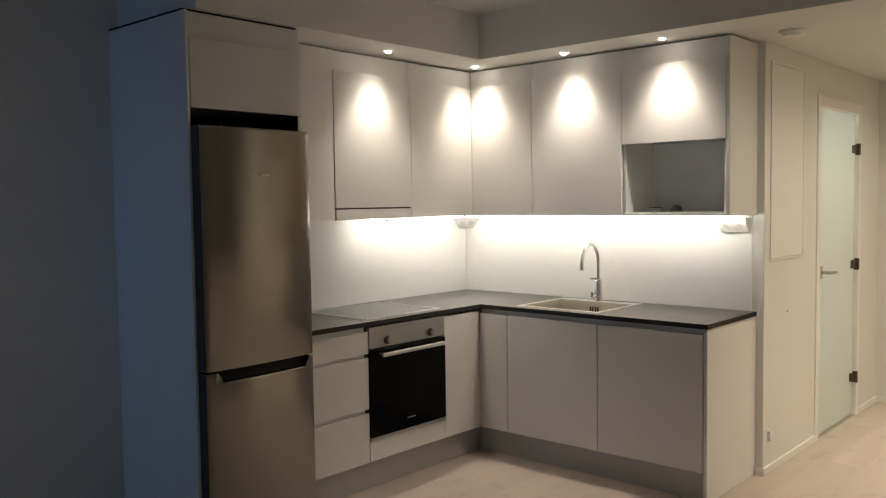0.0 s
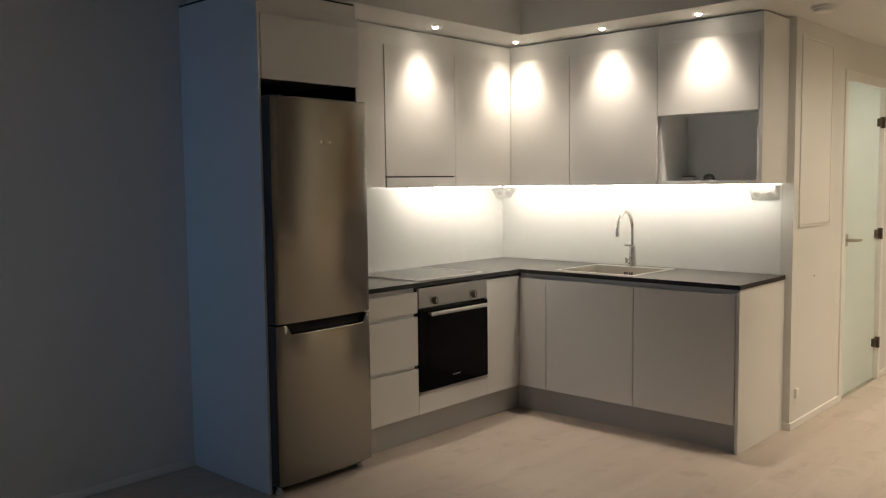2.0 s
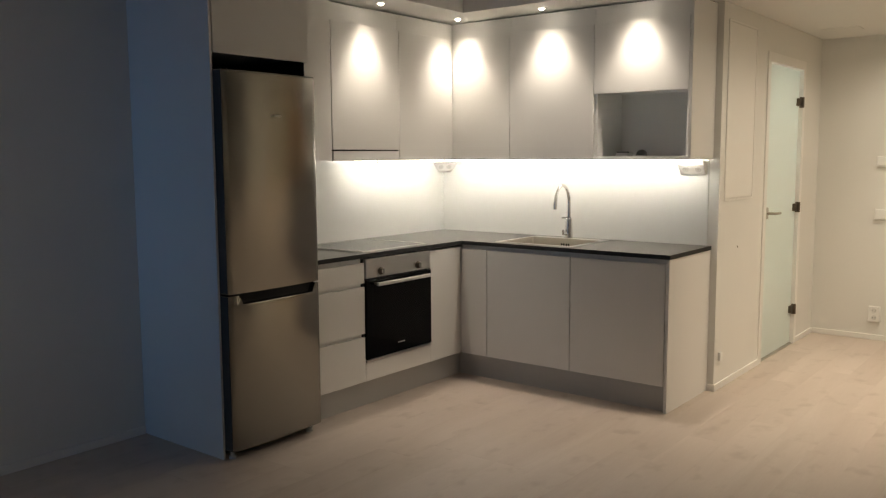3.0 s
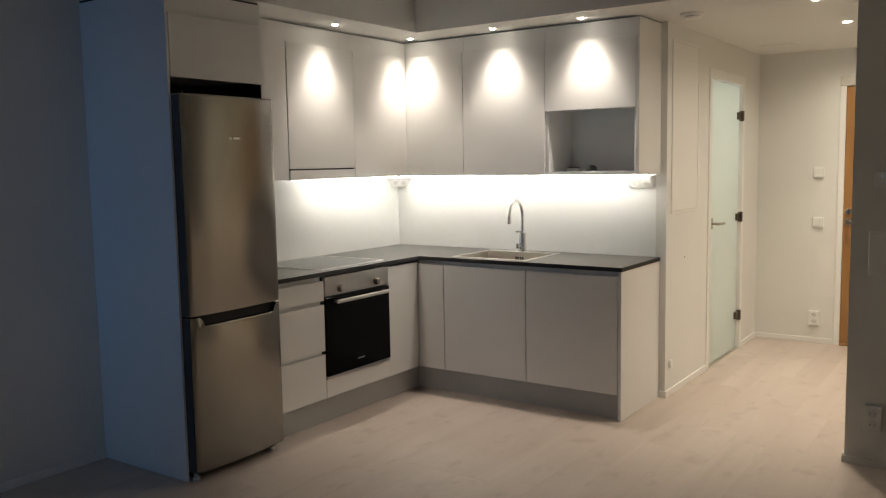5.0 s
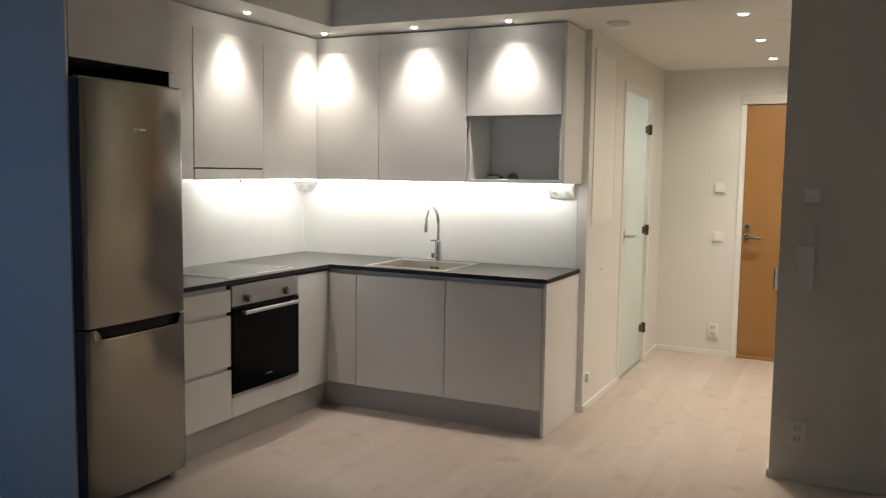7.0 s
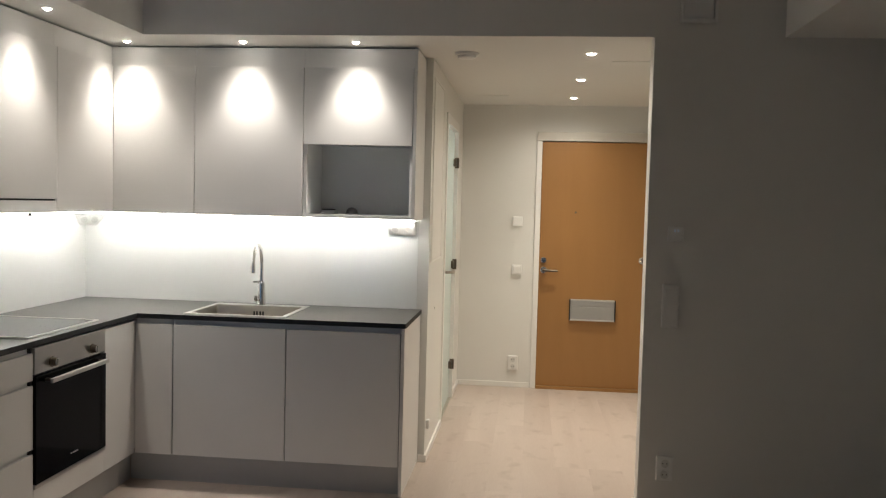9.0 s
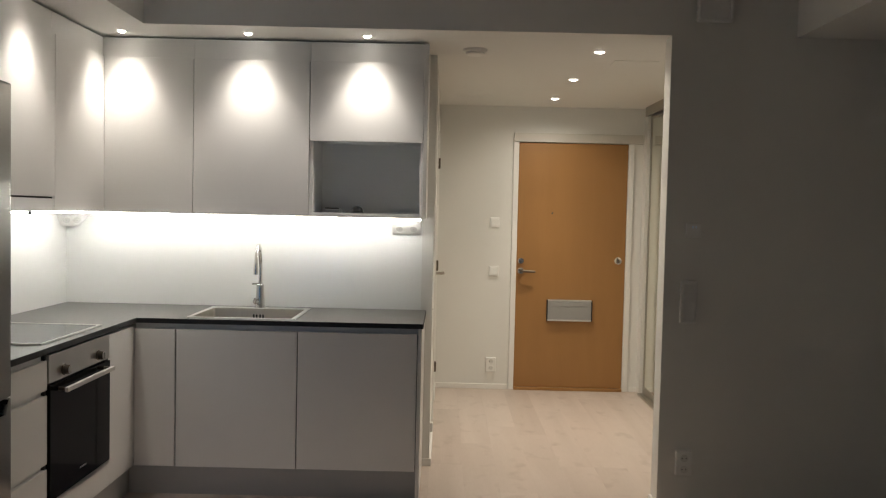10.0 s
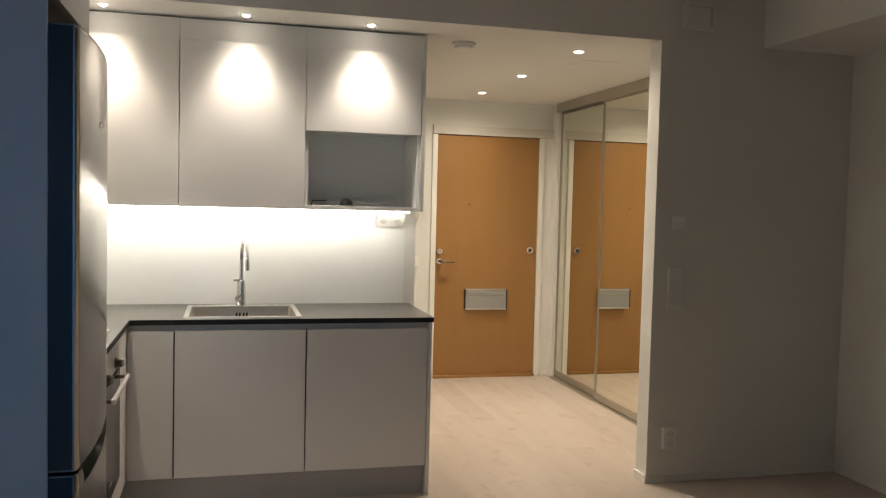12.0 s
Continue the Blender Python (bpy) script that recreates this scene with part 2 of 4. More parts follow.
def slab(us, vs, keep, w0, w1, axis, bev=0.0):
    """A slab between w0 and w1 along axis, made of the cells of a grid that keep(i, j) keeps, with openings where it does not."""
    bm, made = bmesh.new(), {}

    def place(u, v, w):
        return {"z": (u, v, w), "y": (u, w, v), "x": (w, u, v)}[axis]

    def vert(i, j, k):
        if (i, j, k) not in made:
            made[i, j, k] = bm.verts.new(place(us[i], vs[j], (w0, w1)[k]))
        return made[i, j, k]

    cells = {(i, j) for i in range(len(us) - 1) for j in range(len(vs) - 1) if keep(i, j)}
    for i, j in cells:
        for k in (0, 1):
            bm.faces.new([vert(i, j, k), vert(i + 1, j, k), vert(i + 1, j + 1, k), vert(i, j + 1, k)])
        for di, dj, a, b in ((-1, 0, (i, j), (i, j + 1)), (1, 0, (i + 1, j), (i + 1, j + 1)), (0, -1, (i, j), (i + 1, j)), (0, 1, (i, j + 1), (i + 1, j + 1))):
            if (i + di, j + dj) not in cells:
                bm.faces.new([vert(*a, 0), vert(*b, 0), vert(*b, 1), vert(*a, 1)])
    bmesh.ops.recalc_face_normals(bm, faces=bm.faces)
    if bev:
        sharp = [e for e in bm.edges if len(e.link_faces) == 2 and e.calc_face_angle() > 0.5]
        bmesh.ops.bevel(bm, geom=sharp, offset=bev, segments=2, affect="EDGES")
    return bm


def prism(points, w0, w1, axis, bev=0.0):
    """An outline of (u, v) points, drawn out from w0 to w1 along axis."""
    def place(u, v, w):
        return {"z": (u, v, w), "y": (u, w, v), "x": (w, u, v)}[axis]
    bm = bmesh.new()
    lo, hi = ([bm.verts.new(place(u, v, w)) for u, v in points] for w in (w0, w1))
    bm.faces.new(lo)
    bm.faces.new(hi)
    for k in range(len(points)):
        q = (k + 1) % len(points)
        bm.faces.new([lo[k], lo[q], hi[q], hi[k]])
    bmesh.ops.recalc_face_normals(bm, faces=bm.faces)
    if bev:
        sharp = [e for e in bm.edges if e.calc_face_angle() > 0.5]
        bmesh.ops.bevel(bm, geom=sharp, offset=bev, segments=2, affect="EDGES")
    return bm


def lathe(profile, center, axis="z", n=28):
    """A turned body; profile of (radius, height) along axis from center."""
    bm = bmesh.new()
    rings = []
    for r, h in profile:
        ring = []
        for k in range(n):
            a = 2 * math.pi * k / n
            p = {"z": (r * math.cos(a), r * math.sin(a), h), "y": (r * math.cos(a), h, r * math.sin(a)), "x": (h, r * math.cos(a), r * math.sin(a))}[axis]
            ring.append(bm.verts.new(Vector(center) + Vector(p)))
        rings.append(ring)
    for a, b in zip(rings, rings[1:]):
        for k in range(n):
            bm.faces.new([a[k], a[(k + 1) % n], b[(k + 1) % n], b[k]])
    bm.faces.new(rings[0])
    bm.faces.new(rings[-1])
    return bm


def tube(points, radius, n=12):
    """A round pipe along points; radius may be one number or one for each point."""
    bm = bmesh.new()
    pts = [Vector(p) for p in points]
    rad = radius if isinstance(radius, (list, tuple)) else [radius] * len(pts)
    rings, side = [], None
    for k, p in enumerate(pts):
        d = (pts[min(k + 1, len(pts) - 1)] - pts[max(k - 1, 0)]).normalized()
        if side is None:
            side = d.orthogonal().normalized()
        side = (side - d * side.dot(d)).normalized()
        up = d.cross(side)
        rings.append([bm.verts.new(p + rad[k] * (math.cos(2 * math.pi * q / n) * side + math.sin(2 * math.pi * q / n) * up)) for q in range(n)])
    for a, b in zip(rings, rings[1:]):
        for q in range(n):
            bm.faces.new([a[q], a[(q + 1) % n], b[(q + 1) % n], b[q]])
    bm.faces.new(rings[0])
    bm.faces.new(rings[-1])
    return bm


def lamp(name, kind, loc, power, color, **kw):
    data = bpy.data.lights.new(name, kind)
    data.energy, data.color = power, color
    ob = new(name, data)
    ob.location = loc
    for k, v in kw.items():
        setattr(data, k, v)
    return ob


# ---- lights of the place ----
def downlight(x, y, beams, tone=WARM, r=0.026, dome=0.0075):
    """A recessed spotlight whose domed lens has radius r and hangs down by dome."""
    e = thing("downlight", (x, y, ZS), "small round recessed ceiling spotlight, lit", "spotlight", "recessed ceiling spotlights")
    part("ring", lathe([(r, -0.001), (r + 0.003, -0.004), (r + 0.008, -0.0035), (r + 0.011, -0.001), (r + 0.011, 0.002), (r, 0.002)], (x, y, ZS)), TRIM, e, "white trim ring", True)
    part("lens", lathe([(0.0005, -dome), (r * 0.5, -dome * 0.87), (r * 0.8, -dome * 0.6), (r * 0.96, -dome * 0.28), (r, -0.0005), (r, 0.001), (0.0005, 0.001)], (x, y, ZS)), LAMP, e, "glowing lens", True)
    for nm, power, half, blend in beams:
        lamp(nm, "SPOT", (x, y, ZS - dome - 0.003), power, tone, spot_size=radians(2 * half), spot_blend=blend, shadow_soft_size=0.014)


for lx, ly in ((-2.937, -1.231), (-2.939, -0.469), (-2.289, -0.471), (-1.678, -0.469)):
    downlight(lx, ly, (("spot_beam", BEAM_W, 44, 1.0), ("spot_spill", SPILL_W, 60, 0.8)), SPOTC, 0.017, 0.013)
for ly in (-0.188, 0.768, 1.692):
    downlight(-0.433, ly, (("spot_beam", HALL_W, 40, 1.0), ("spot_spill", HALL_W * 0.68, 82, 1.0)), dome=0.010)
lamp("bathroom_lamp", "POINT", (-2.1, 1.3, 2.1), BATH_W, (0.94, 0.97, 0.95), shadow_soft_size=0.12)

# ---- structure ----
structure("wall_west", B(WX - 0.2, WX, -6.5, 0.2, 0, 2.7), WALL, "plain painted wall, unlit, behind the fridge and kitchen", "wall")
structure("wall_kitchen", B(WX, HX, WY, WY + 0.12, 0, 2.7), WALL, "white painted kitchen wall behind the sink", "wall")
structure("wall_hall_left", slab([WY + 0.12, 0.905, 1.700, HY], [0, 2.092, 2.7], lambda i, j: not (i == 1 and j == 0), HX - 0.1, HX, "x"), WALL, "white painted hall wall with a bathroom doorway", "wall")
structure("wall_north", slab([-2.9, -0.656, 0.262, EX], [0, 2.078, 2.7], lambda i, j: not (i == 1 and j == 0), HY, HY + 0.14, "y"), WALL, "white painted hall end wall around the entrance door", "wall")
structure("wall_partition", B(PX, EX, PY, -0.525, 0, 2.7), WALL, "painted partition wall beside the hall opening", "wall")
structure("wall_east", B(EX, EX + 0.12, -7.0, HY + 0.14, 0, 2.7), WALL, "plain painted side wall", "wall")
structure("wall_south", slab([WX - 0.2, -3.38, -2.30, -1.70, 0.30, EX + 0.12], [0, 0.2, 2.2, 2.7], lambda i, j: not (i in (1, 3) and j == 1), -5.9, -5.7, "y"), WALL, "plain painted wall closing the room", "wall")
structure("wall_bathroom", B(-2.9, -2.78, WY + 0.12, HY, 0, 2.7), WALL, "plain bathroom wall behind the frosted door", "wall")
structure("wall_closet", B(0.38, 0.46, -0.525, 0.26, 0, 2.7), WALL, "plain white wall beside the mirrored wardrobe", "wall")
structure("wall_return", B(0.385, 0.47, 2.105, HY, 0, 2.7), WALL, "narrow white wall strip beside the wardrobe", "wall")
structure("ceiling_room", B(WX - 0.2, EX + 0.12, -7.1, HY + 0.14, ZC, ZC + 0.1), CEIL, "plain white room ceiling", "ceiling")
structure("ceiling_dropped", slab([WX, SX, PX, EX], [-2.545, PY, -0.525, HY], lambda i, j: i == 0 or (i == 1 and j > 0) or (i == 2 and j > 1), ZS, ZC + 0.02, "z"), CEIL, "lowered white ceiling over kitchen and hall", "ceiling")
structure("ceiling_beam", B(0.455, EX, -5.7, PY, ZS, ZC + 0.02), CEIL, "boxed-in beam along the side wall", "beam")
structure("subfloor", B(WX - 0.2, EX + 0.12, -7.1, HY + 0.14, -0.12, -0.012), DARK, "dark underlay below the floorboards", "floor")

# windows behind the walk that let the dusk in
def window(name, x0, x1):
    """A white two-light window in the south wall."""
    xm = (x0 + x1) / 2
    win = thing(name, (xm, -5.8, 0.2), "plain white window with dusk outside", "window", kind="structure")
    part("window_frame", slab([x0, x0 + 0.06, xm - 0.03, xm + 0.03, x1 - 0.06, x1], [0.2, 0.26, 2.14, 2.2], lambda i, j: not (i in (1, 3) and j == 1), -5.83, -5.77, "y", 0.003), TRIM, win)
    for a, b in ((x0 + 0.06, xm - 0.03), (xm + 0.03, x1 - 0.06)):
        g = part("pane", B(a, b, -5.805, -5.797, 0.26, 2.14), CLEAR, win)
        g.visible_shadow = False


window("window_1", -3.38, -2.30)
window("window_2", -1.70, 0.30)
dusk = lamp("dusk_daylight", "AREA", (-2.84, -5.64, 1.2), DUSK_W, (0.10, 0.44, 1.0), shape="RECTANGLE", size=0.90, size_y=1.95, spread=radians(76))
dusk.rotation_euler = (radians(90), 0, radians(11))
evening = lamp("evening_daylight", "AREA", (-0.70, -5.64, 1.2), EVE_W, (0.42, 0.72, 1.0), shape="RECTANGLE", size=1.9, size_y=1.9)
evening.rotation_euler = (radians(90), 0, 0)


def baseboard(x0, x1, y0, y1, h=0.042, paint=None):
    return structure("baseboard", B(x0, x1, y0, y1, 0, h, 0.002), paint or TRIM, "thin white painted skirting board", "baseboard")


baseboard(-1.36, HX + 0.012, WY - 0.012, WY)
baseboard(HX, HX + 0.012, WY, 0.847)
baseboard(HX, HX + 0.012, 1.753, HY)
baseboard(HX + 0.012, -0.705, HY - 0.012, HY)
baseboard(0.318, 0.385, HY - 0.012, HY)
baseboard(PX - 0.012, EX, PY - 0.010, PY, 0.036, WALL)
baseboard(PX - 0.012, PX, PY, -0.525)
baseboard(EX - 0.010, EX, -5.7, PY - 0.012, 0.036, WALL)
baseboard(WX, WX + 0.012, -5.7, TY - 0.004)


# ---- kitchen: fridge housing ----
def board(x0, x1, y0, y1, z0, z1):
    return B(x0, x1, y0, y1, z0, z1, 0.0012)


h = thing("fridge_housing", (-3.12, -2.27, 0), "tall white cabinet surround with a top cupboard above the fridge", "cabinet")
part("side_panel", board(WX, TX, TY, TY + 0.013, 0, 2.358), LACQ, h)
part("side_panel", board(WX, TX - 0.025, -1.982, -1.976, 0, 2.358), LACQ, h)
part("cupboard_body", board(WX, TX - 0.030, TY + 0.017, -1.993, 1.972, 2.358), CARC, h)
part("cupboard_door", board(TX - 0.019, TX, TY + 0.019, -1.977, 1.950, 2.246), LACQ, h)
part("fascia", board(TX - 0.042, TX - 0.022, TY + 0.017, -1.977, 2.249, 2.358), LACQ, h)
# A black block fills the gap under the ceiling and paints its shade.
part("shadow_gap", B(WX, TX - 0.03, TY + 0.004, -1.98, 2.359, 2.369), DARK, h, "black block painting the shade under the ceiling")
# Black sheet at the back, shade of the niche put into its colour.
part("niche_back", B(WX + 0.002, WX + 0.01, TY + 0.018, -1.993, 0, 1.972), DARK, h, "black sheet painting the shade at the back of the fridge niche")

# Black sheet added over the side panel's face to paint its shade.
part("niche_lining", B(WX + 0.01, TX - 0.028, -1.9835, -1.9822, 1.80, 1.971), DARK, h, "black sheet painting the shade on the fridge niche side")

# fridge with gently bowed doors
FY0, FY1, FXE = -2.577, -1.984, -2.721


def bowed(y0, y1, z0, z1, depth, cut=None, n=44):
    """A door with a bowed front; cut = (ya, yb, z): the top edge is lowered to z between ya and yb, for a grip."""
    bm = bmesh.new()
    ys = [y0 + (y1 - y0) * k / n for k in range(n + 1)]
    cols = []
    for k, y in enumerate(ys):
        u = (y - FY0) / (FY1 - FY0) * 2 - 1
        x = FXE + 0.004 - 0.005 * u + 0.015 * (1 - u * u) - (0.006 if k in (0, n) else 0)
        top = z1
        if cut:
            s = max(0.0, min(1.0, min((y - cut[0]) / 0.018, (cut[1] - y) / 0.018)))
            top = z1 + (cut[2] - z1) * s
        cols.append([bm.verts.new(p) for p in ((x - depth, y, z0), (x - 0.002, y, z0), (x, y, z0 + 0.003), (x, y, (cut[2] if cut else z1) - 0.012), (x, y, top - 0.003), (x - 0.002, y, top), (x - depth, y, top))])
    for a, b in zip(cols, cols[1:]):
        for q in range(7):
            bm.faces.new([a[q], b[q], b[(q + 1) % 7], a[(q + 1) % 7]])
    bm.faces.new(cols[0])
    bm.faces.new(cols[-1])
    return bm


f = thing("fridge_freezer", (-3.1, -2.27, 0), "tall brushed steel fridge freezer with slightly bowed doors", "fridge")
part("body", B(-3.38, -2.812, FY0 + 0.004, FY1 - 0.004, 0.03, 1.866, 0.004), FSIDE, f, "dark grey cabinet")
up = part("fridge_door", bowed(FY0, FY1, 0.816, 1.871, 0.072), STEEL, f, "upper brushed steel door", True)
lo = part("freezer_door", bowed(FY0, FY1, 0.045, 0.807, 0.072, (-2.515, -2.018, 0.762)), STEEL, f, "lower brushed steel door", True)
part("grip", B(-2.81, -2.752, -2.53, -1.995, 0.745, 0.814), DARK, lo, "black recessed grip")
part("door_side", B(-2.790, -2.7225, FY0 - 0.002, FY0 + 0.001, 0.821, 1.867, 0.0008), FSIDE, up, "dark grey door edge")
part("door_side", B(-2.790, -2.7225, FY0 - 0.002, FY0 + 0.001, 0.050, 0.802, 0.0008), FSIDE, lo, "dark grey door edge")
part("gasket", B(-2.82, -2.775, FY0 + 0.008, FY1 - 0.008, 0.805, 0.818), DARK, f)
part("badge", lathe([(0.0005, 0), (0.008, 0), (0.008, 0.0015), (0.0005, 0.0015)], (-2.7022, -2.293, 1.665), "x", 20), BADGE, up)
part("badge", B(-2.7044, -2.7008, -2.275, -2.232, 1.660, 1.670), BADGE, up)
for fy in (-2.545, -2.035):
    part("foot", lathe([(0.018, 0), (0.018, 0.012), (0.010, 0.016), (0.010, 0.032)], (-2.765, fy, 0.0)), SLOT, f, "grey levelling foot")
part("toe_grille", B(-2.82, -2.806, FY0 + 0.01, FY1 - 0.01, 0.012, 0.045), DARK, f)


# ---- kitchen: wall cabinets ----
def door_x(y0, y1, z0, z1, parent, x=UX, name="door", material=None):
    return part(name, board(x - 0.018, x, y0 + 0.002, y1 - 0.002, z0, z1), material or LACQ, parent)


def door_y(x0, x1, z0, z1, parent, y=UF, name="door", material=None):
    return part(name, board(x0 + 0.0015, x1 - 0.0015, y, y + 0.018, z0, z1), material or LACQ, parent)


UB, UD, UT = 1.440, 2.255, 2.361
units = [
    ("wall_cabinet", -1.975, -1.520, "white handleless wall cabinet between fridge and extractor hood"),
    ("hood_cabinet", -1.519, -0.917, "white wall cabinet front enclosing the extractor hood"),
    ("corner_wall_cabinet", -0.916, -0.352, "white handleless wall cabinet in the kitchen corner"),
]
for name, y0, y1, label in units:
    c = thing(name, (WX, (y0 + y1) / 2, UB), label, "cabinet", "upper kitchen cabinets")
    low = UB if name != "hood_cabinet" else 1.506
    part("body", board(WX, UX - 0.045, y0 + 0.001, y1 - 0.001, low + 0.002, UT), CARC, c)
    if name == "wall_cabinet":
        door_x(y0, y1 + 0.001, low, UT, c, UX - 0.003)
    else:
        door_x(y0, y1, low, UD, c)
        part("fascia", board(UX - 0.0205, UX - 0.018, y0, y1 + (0.022 if y1 > -0.5 else 0), UD + 0.001, UT), LACQ, c)
    # The gap's shade is a black block above the cabinet.
    part("shadow_gap", B(WX, UX - 0.05, y0, y1, UT + 0.001, ZS - 0.001), DARK, c, "black block painting the shade under the ceiling")

hood = thing("extractor_hood", (-3.2, -1.218, UB), "slim pull-out extractor hood with white front lip", "extractor hood")
part("body", B(WX + 0.02, UX - 0.03, -1.51, -0.925, UB + 0.004, 1.50), STEELH, hood, "steel underside")
part("front_lip", board(UX - 0.020, UX - 0.001, -1.512, -0.919, UB - 0.002, 1.497), LACQ, hood)
# Black strips paint the shade in the gaps above and beside the lip.
part("gap_shade", B(UX - 0.03, UX - 0.012, -1.519, -0.918, 1.497, 1.5055), DARK, hood)
part("gap_shade", B(UX - 0.03, UX - 0.012, -1.519, -1.512, UB, 1.497), DARK, hood)
part("latch", B(UX - 0.03, UX - 0.018, -1.110, -1.100, UB - 0.016, UB - 0.002), DARK, hood)

for name, x0, x1, label in (
    ("corner_filler_cabinet", UX - 0.001, -2.602, "white handleless wall cabinet next to the corner"),
    ("wall_cabinet", -2.601, -1.986, "wide white handleless wall cabinet above the sink"),
):
    c = thing(name, ((x0 + x1) / 2, WY, UB), label, "cabinet", "upper kitchen cabinets")
    part("body", board(x0 + 0.001, x1 - 0.001, UF + 0.045, WY, UB + 0.002, UT), CARC, c)
    door_y(x0, x1, UB, UD, c)
    part("fascia", board(x0 - (0.018 if x0 < -3 else 0), x1, UF + 0.018, UF + 0.0205, UD + 0.001, UT), LACQ, c)
    # Shade above the cabinet, painted as a black filler block.
    part("shadow_gap", B(x0, x1, UF + 0.05, WY, UT + 0.001, ZS - 0.001), DARK, c, "black block painting the shade under the ceiling")

# cabinet with the open microwave niche
c = thing("niche_cabinet", (-1.68, WY, UB), "white wall cabinet with an open microwave niche below its door", "cabinet", "upper kitchen cabinets")
part("body", board(-1.984, -1.382, UF + 0.021, WY, 1.85, UT), CARC, c)
part("fascia", board(-1.985, -1.361, UF + 0.018, UF + 0.0205, UD + 0.001, UT), LACQ, c)
door_y(-1.985, -1.381, 1.838, UD, c)
part("shelf", board(-1.985, -1.381, UF + 0.004, WY, UB, UB + 0.018), CARC, c)
part("niche_side", board(-1.985, -1.967, UF + 0.022, WY, UB + 0.018, 1.85), CARC, c)
part("niche_side", board(-1.398, -1.381, UF + 0.022, WY - 0.013, UB + 0.018, 1.849), CARC, c)
part("niche_back", B(-1.967, -1.381, WY - 0.012, WY - 0.004, UB + 0.018, 1.85), CARC, c)
part("end_panel", board(-1.380, -1.361, UF + 0.001, WY, UB - 0.002, UT), LACQ, c)
# Black filler block, the painted shade between cabinet and ceiling.
part("shadow_gap", B(-1.985, -1.375, UF + 0.05, WY, UT + 0.001, ZS - 0.001), DARK, c, "black block painting the shade under the ceiling")

# light strips under the cabinets
def half_round(r, top):
    """The profile of a rounded diffuser that hangs from top."""
    return [(r * math.cos(a), top - r * math.sin(a)) for a in (math.pi * k / 10 for k in range(11))]


def light_strip(org, diffuser, housing):
    s = thing("light_strip", org, "slim lit strip light fixed under the wall cabinets", "strip light", "under-cabinet lights")
    part("diffuser", diffuser, LEDM, s, "glowing diffuser", True)
    part("housing", housing, PLAST, s)


SY, SXX = -0.135, -3.293
light_strip((-2.2, SY, UB), prism([(SY + u, v) for u, v in half_round(0.009, UB - 0.006)], -3.30, -1.392, "x"), B(-3.305, -1.387, SY - 0.011, SY + 0.011, UB - 0.006, UB))
light_strip((SXX, -0.7, UB), prism([(SXX + u, v) for u, v in half_round(0.009, UB - 0.006)], -1.10, -0.20, "y"), B(SXX - 0.011, SXX + 0.011, -1.105, -0.195, UB - 0.006, UB))

# splashbacks
structure("splashback_sink", B(WX + 0.001, -1.385, WY - 0.007, WY - 0.001, 0.9, UB), SPLASH, "glossy white splashback behind the sink", "splashback")
structure("splashback_hob", B(WX + 0.001, WX + 0.007, -1.975, WY - 0.0072, 0.9, UB), SPLASH, "glossy white splashback behind the hob", "splashback")


# ---- kitchen: base cabinets ----
ZD, ZB, ZK = 0.855, 0.155, 0.15
d = thing("drawer_unit", (-3.1, -1.745, 0), "white handleless base unit with three drawers", "drawer unit", "lower kitchen cabinets")
part("body", board(WX + 0.02, LX - 0.04, -1.974, -1.541, ZB, 0.860), CARC, d)
for z0, z1 in ((0.737, ZD), (0.441, 0.716), (ZB, 0.420)):
    part("drawer_front", board(LX - 0.018, LX, -1.974, -1.541, z0, z1), LACQ, d)
    part("grip_channel", B(LX - 0.0215, LX - 0.020, -1.974, -1.552, z1 - 0.004, z1 + 0.024), RAIL, d)
    # A small black block paints the dark gap at the channel's end.
    part("channel_end", B(LX - 0.0212, LX - 0.006, -1.552, -1.540, z1 - 0.001, z1 + 0.021), DARK, d)
part("plinth", B(LX - 0.055, LX - 0.043, -1.975, -0.57, 0.0, ZK), KICK, d)

o = thing("oven_housing", (-3.1, -1.24, 0), "white base cabinet carrying the built-in oven", "cabinet", "lower kitchen cabinets")
part("body", board(WX + 0.02, LX - 0.03, -1.540, -0.938, ZB, 0.262), CARC, o)
part("bottom_panel", board(LX - 0.018, LX, -1.538, -0.9375, ZB, 0.262), LACQ, o)

ov = thing("oven", (-3.1, -1.237, 0.264), "built-in oven with black glass door and steel control panel", "oven")
OY0, OY1 = -1.536, -0.940
part("casing", B(-3.36, LX - 0.012, OY0 + 0.01, OY1 - 0.01, 0.27, 0.860), FSIDE, ov)
cp = part("control_panel", B(LX - 0.012, LX + 0.006, OY0, OY1, 0.762, 0.874, 0.0015), STEELH, ov, "brushed steel control panel")
for ky in (-1.409, -1.068):
    k = part("knob", lathe([(0.0225, 0.0), (0.0235, 0.004), (0.0195, 0.006), (0.0185, 0.024), (0.0175, 0.026), (0.0005, 0.026)], (LX + 0.006, ky, 0.796), "x", 28), GUN, cp, "round metal knob", True)
    part("knob_face", lathe([(0.0005, 0.0255), (0.0165, 0.0255), (0.0165, 0.0275), (0.0005, 0.0280)], (LX + 0.006, ky, 0.796), "x", 28), HANDM, k, "bright knob face", True)
    part("knob_fin", B(LX + 0.030, LX + 0.040, ky - 0.005, ky + 0.005, 0.781, 0.811, 0.002), HANDM, k)
od = part("oven_door", B(LX - 0.010, LX + 0.010, OY0, OY1, 0.284, 0.752, 0.002), BLACKG, ov, "black glass door")
part("handle", B(LX + 0.040, LX + 0.056, -1.478, -0.992, 0.716, 0.737, 0.004), HANDM, od, "flat steel bar handle")
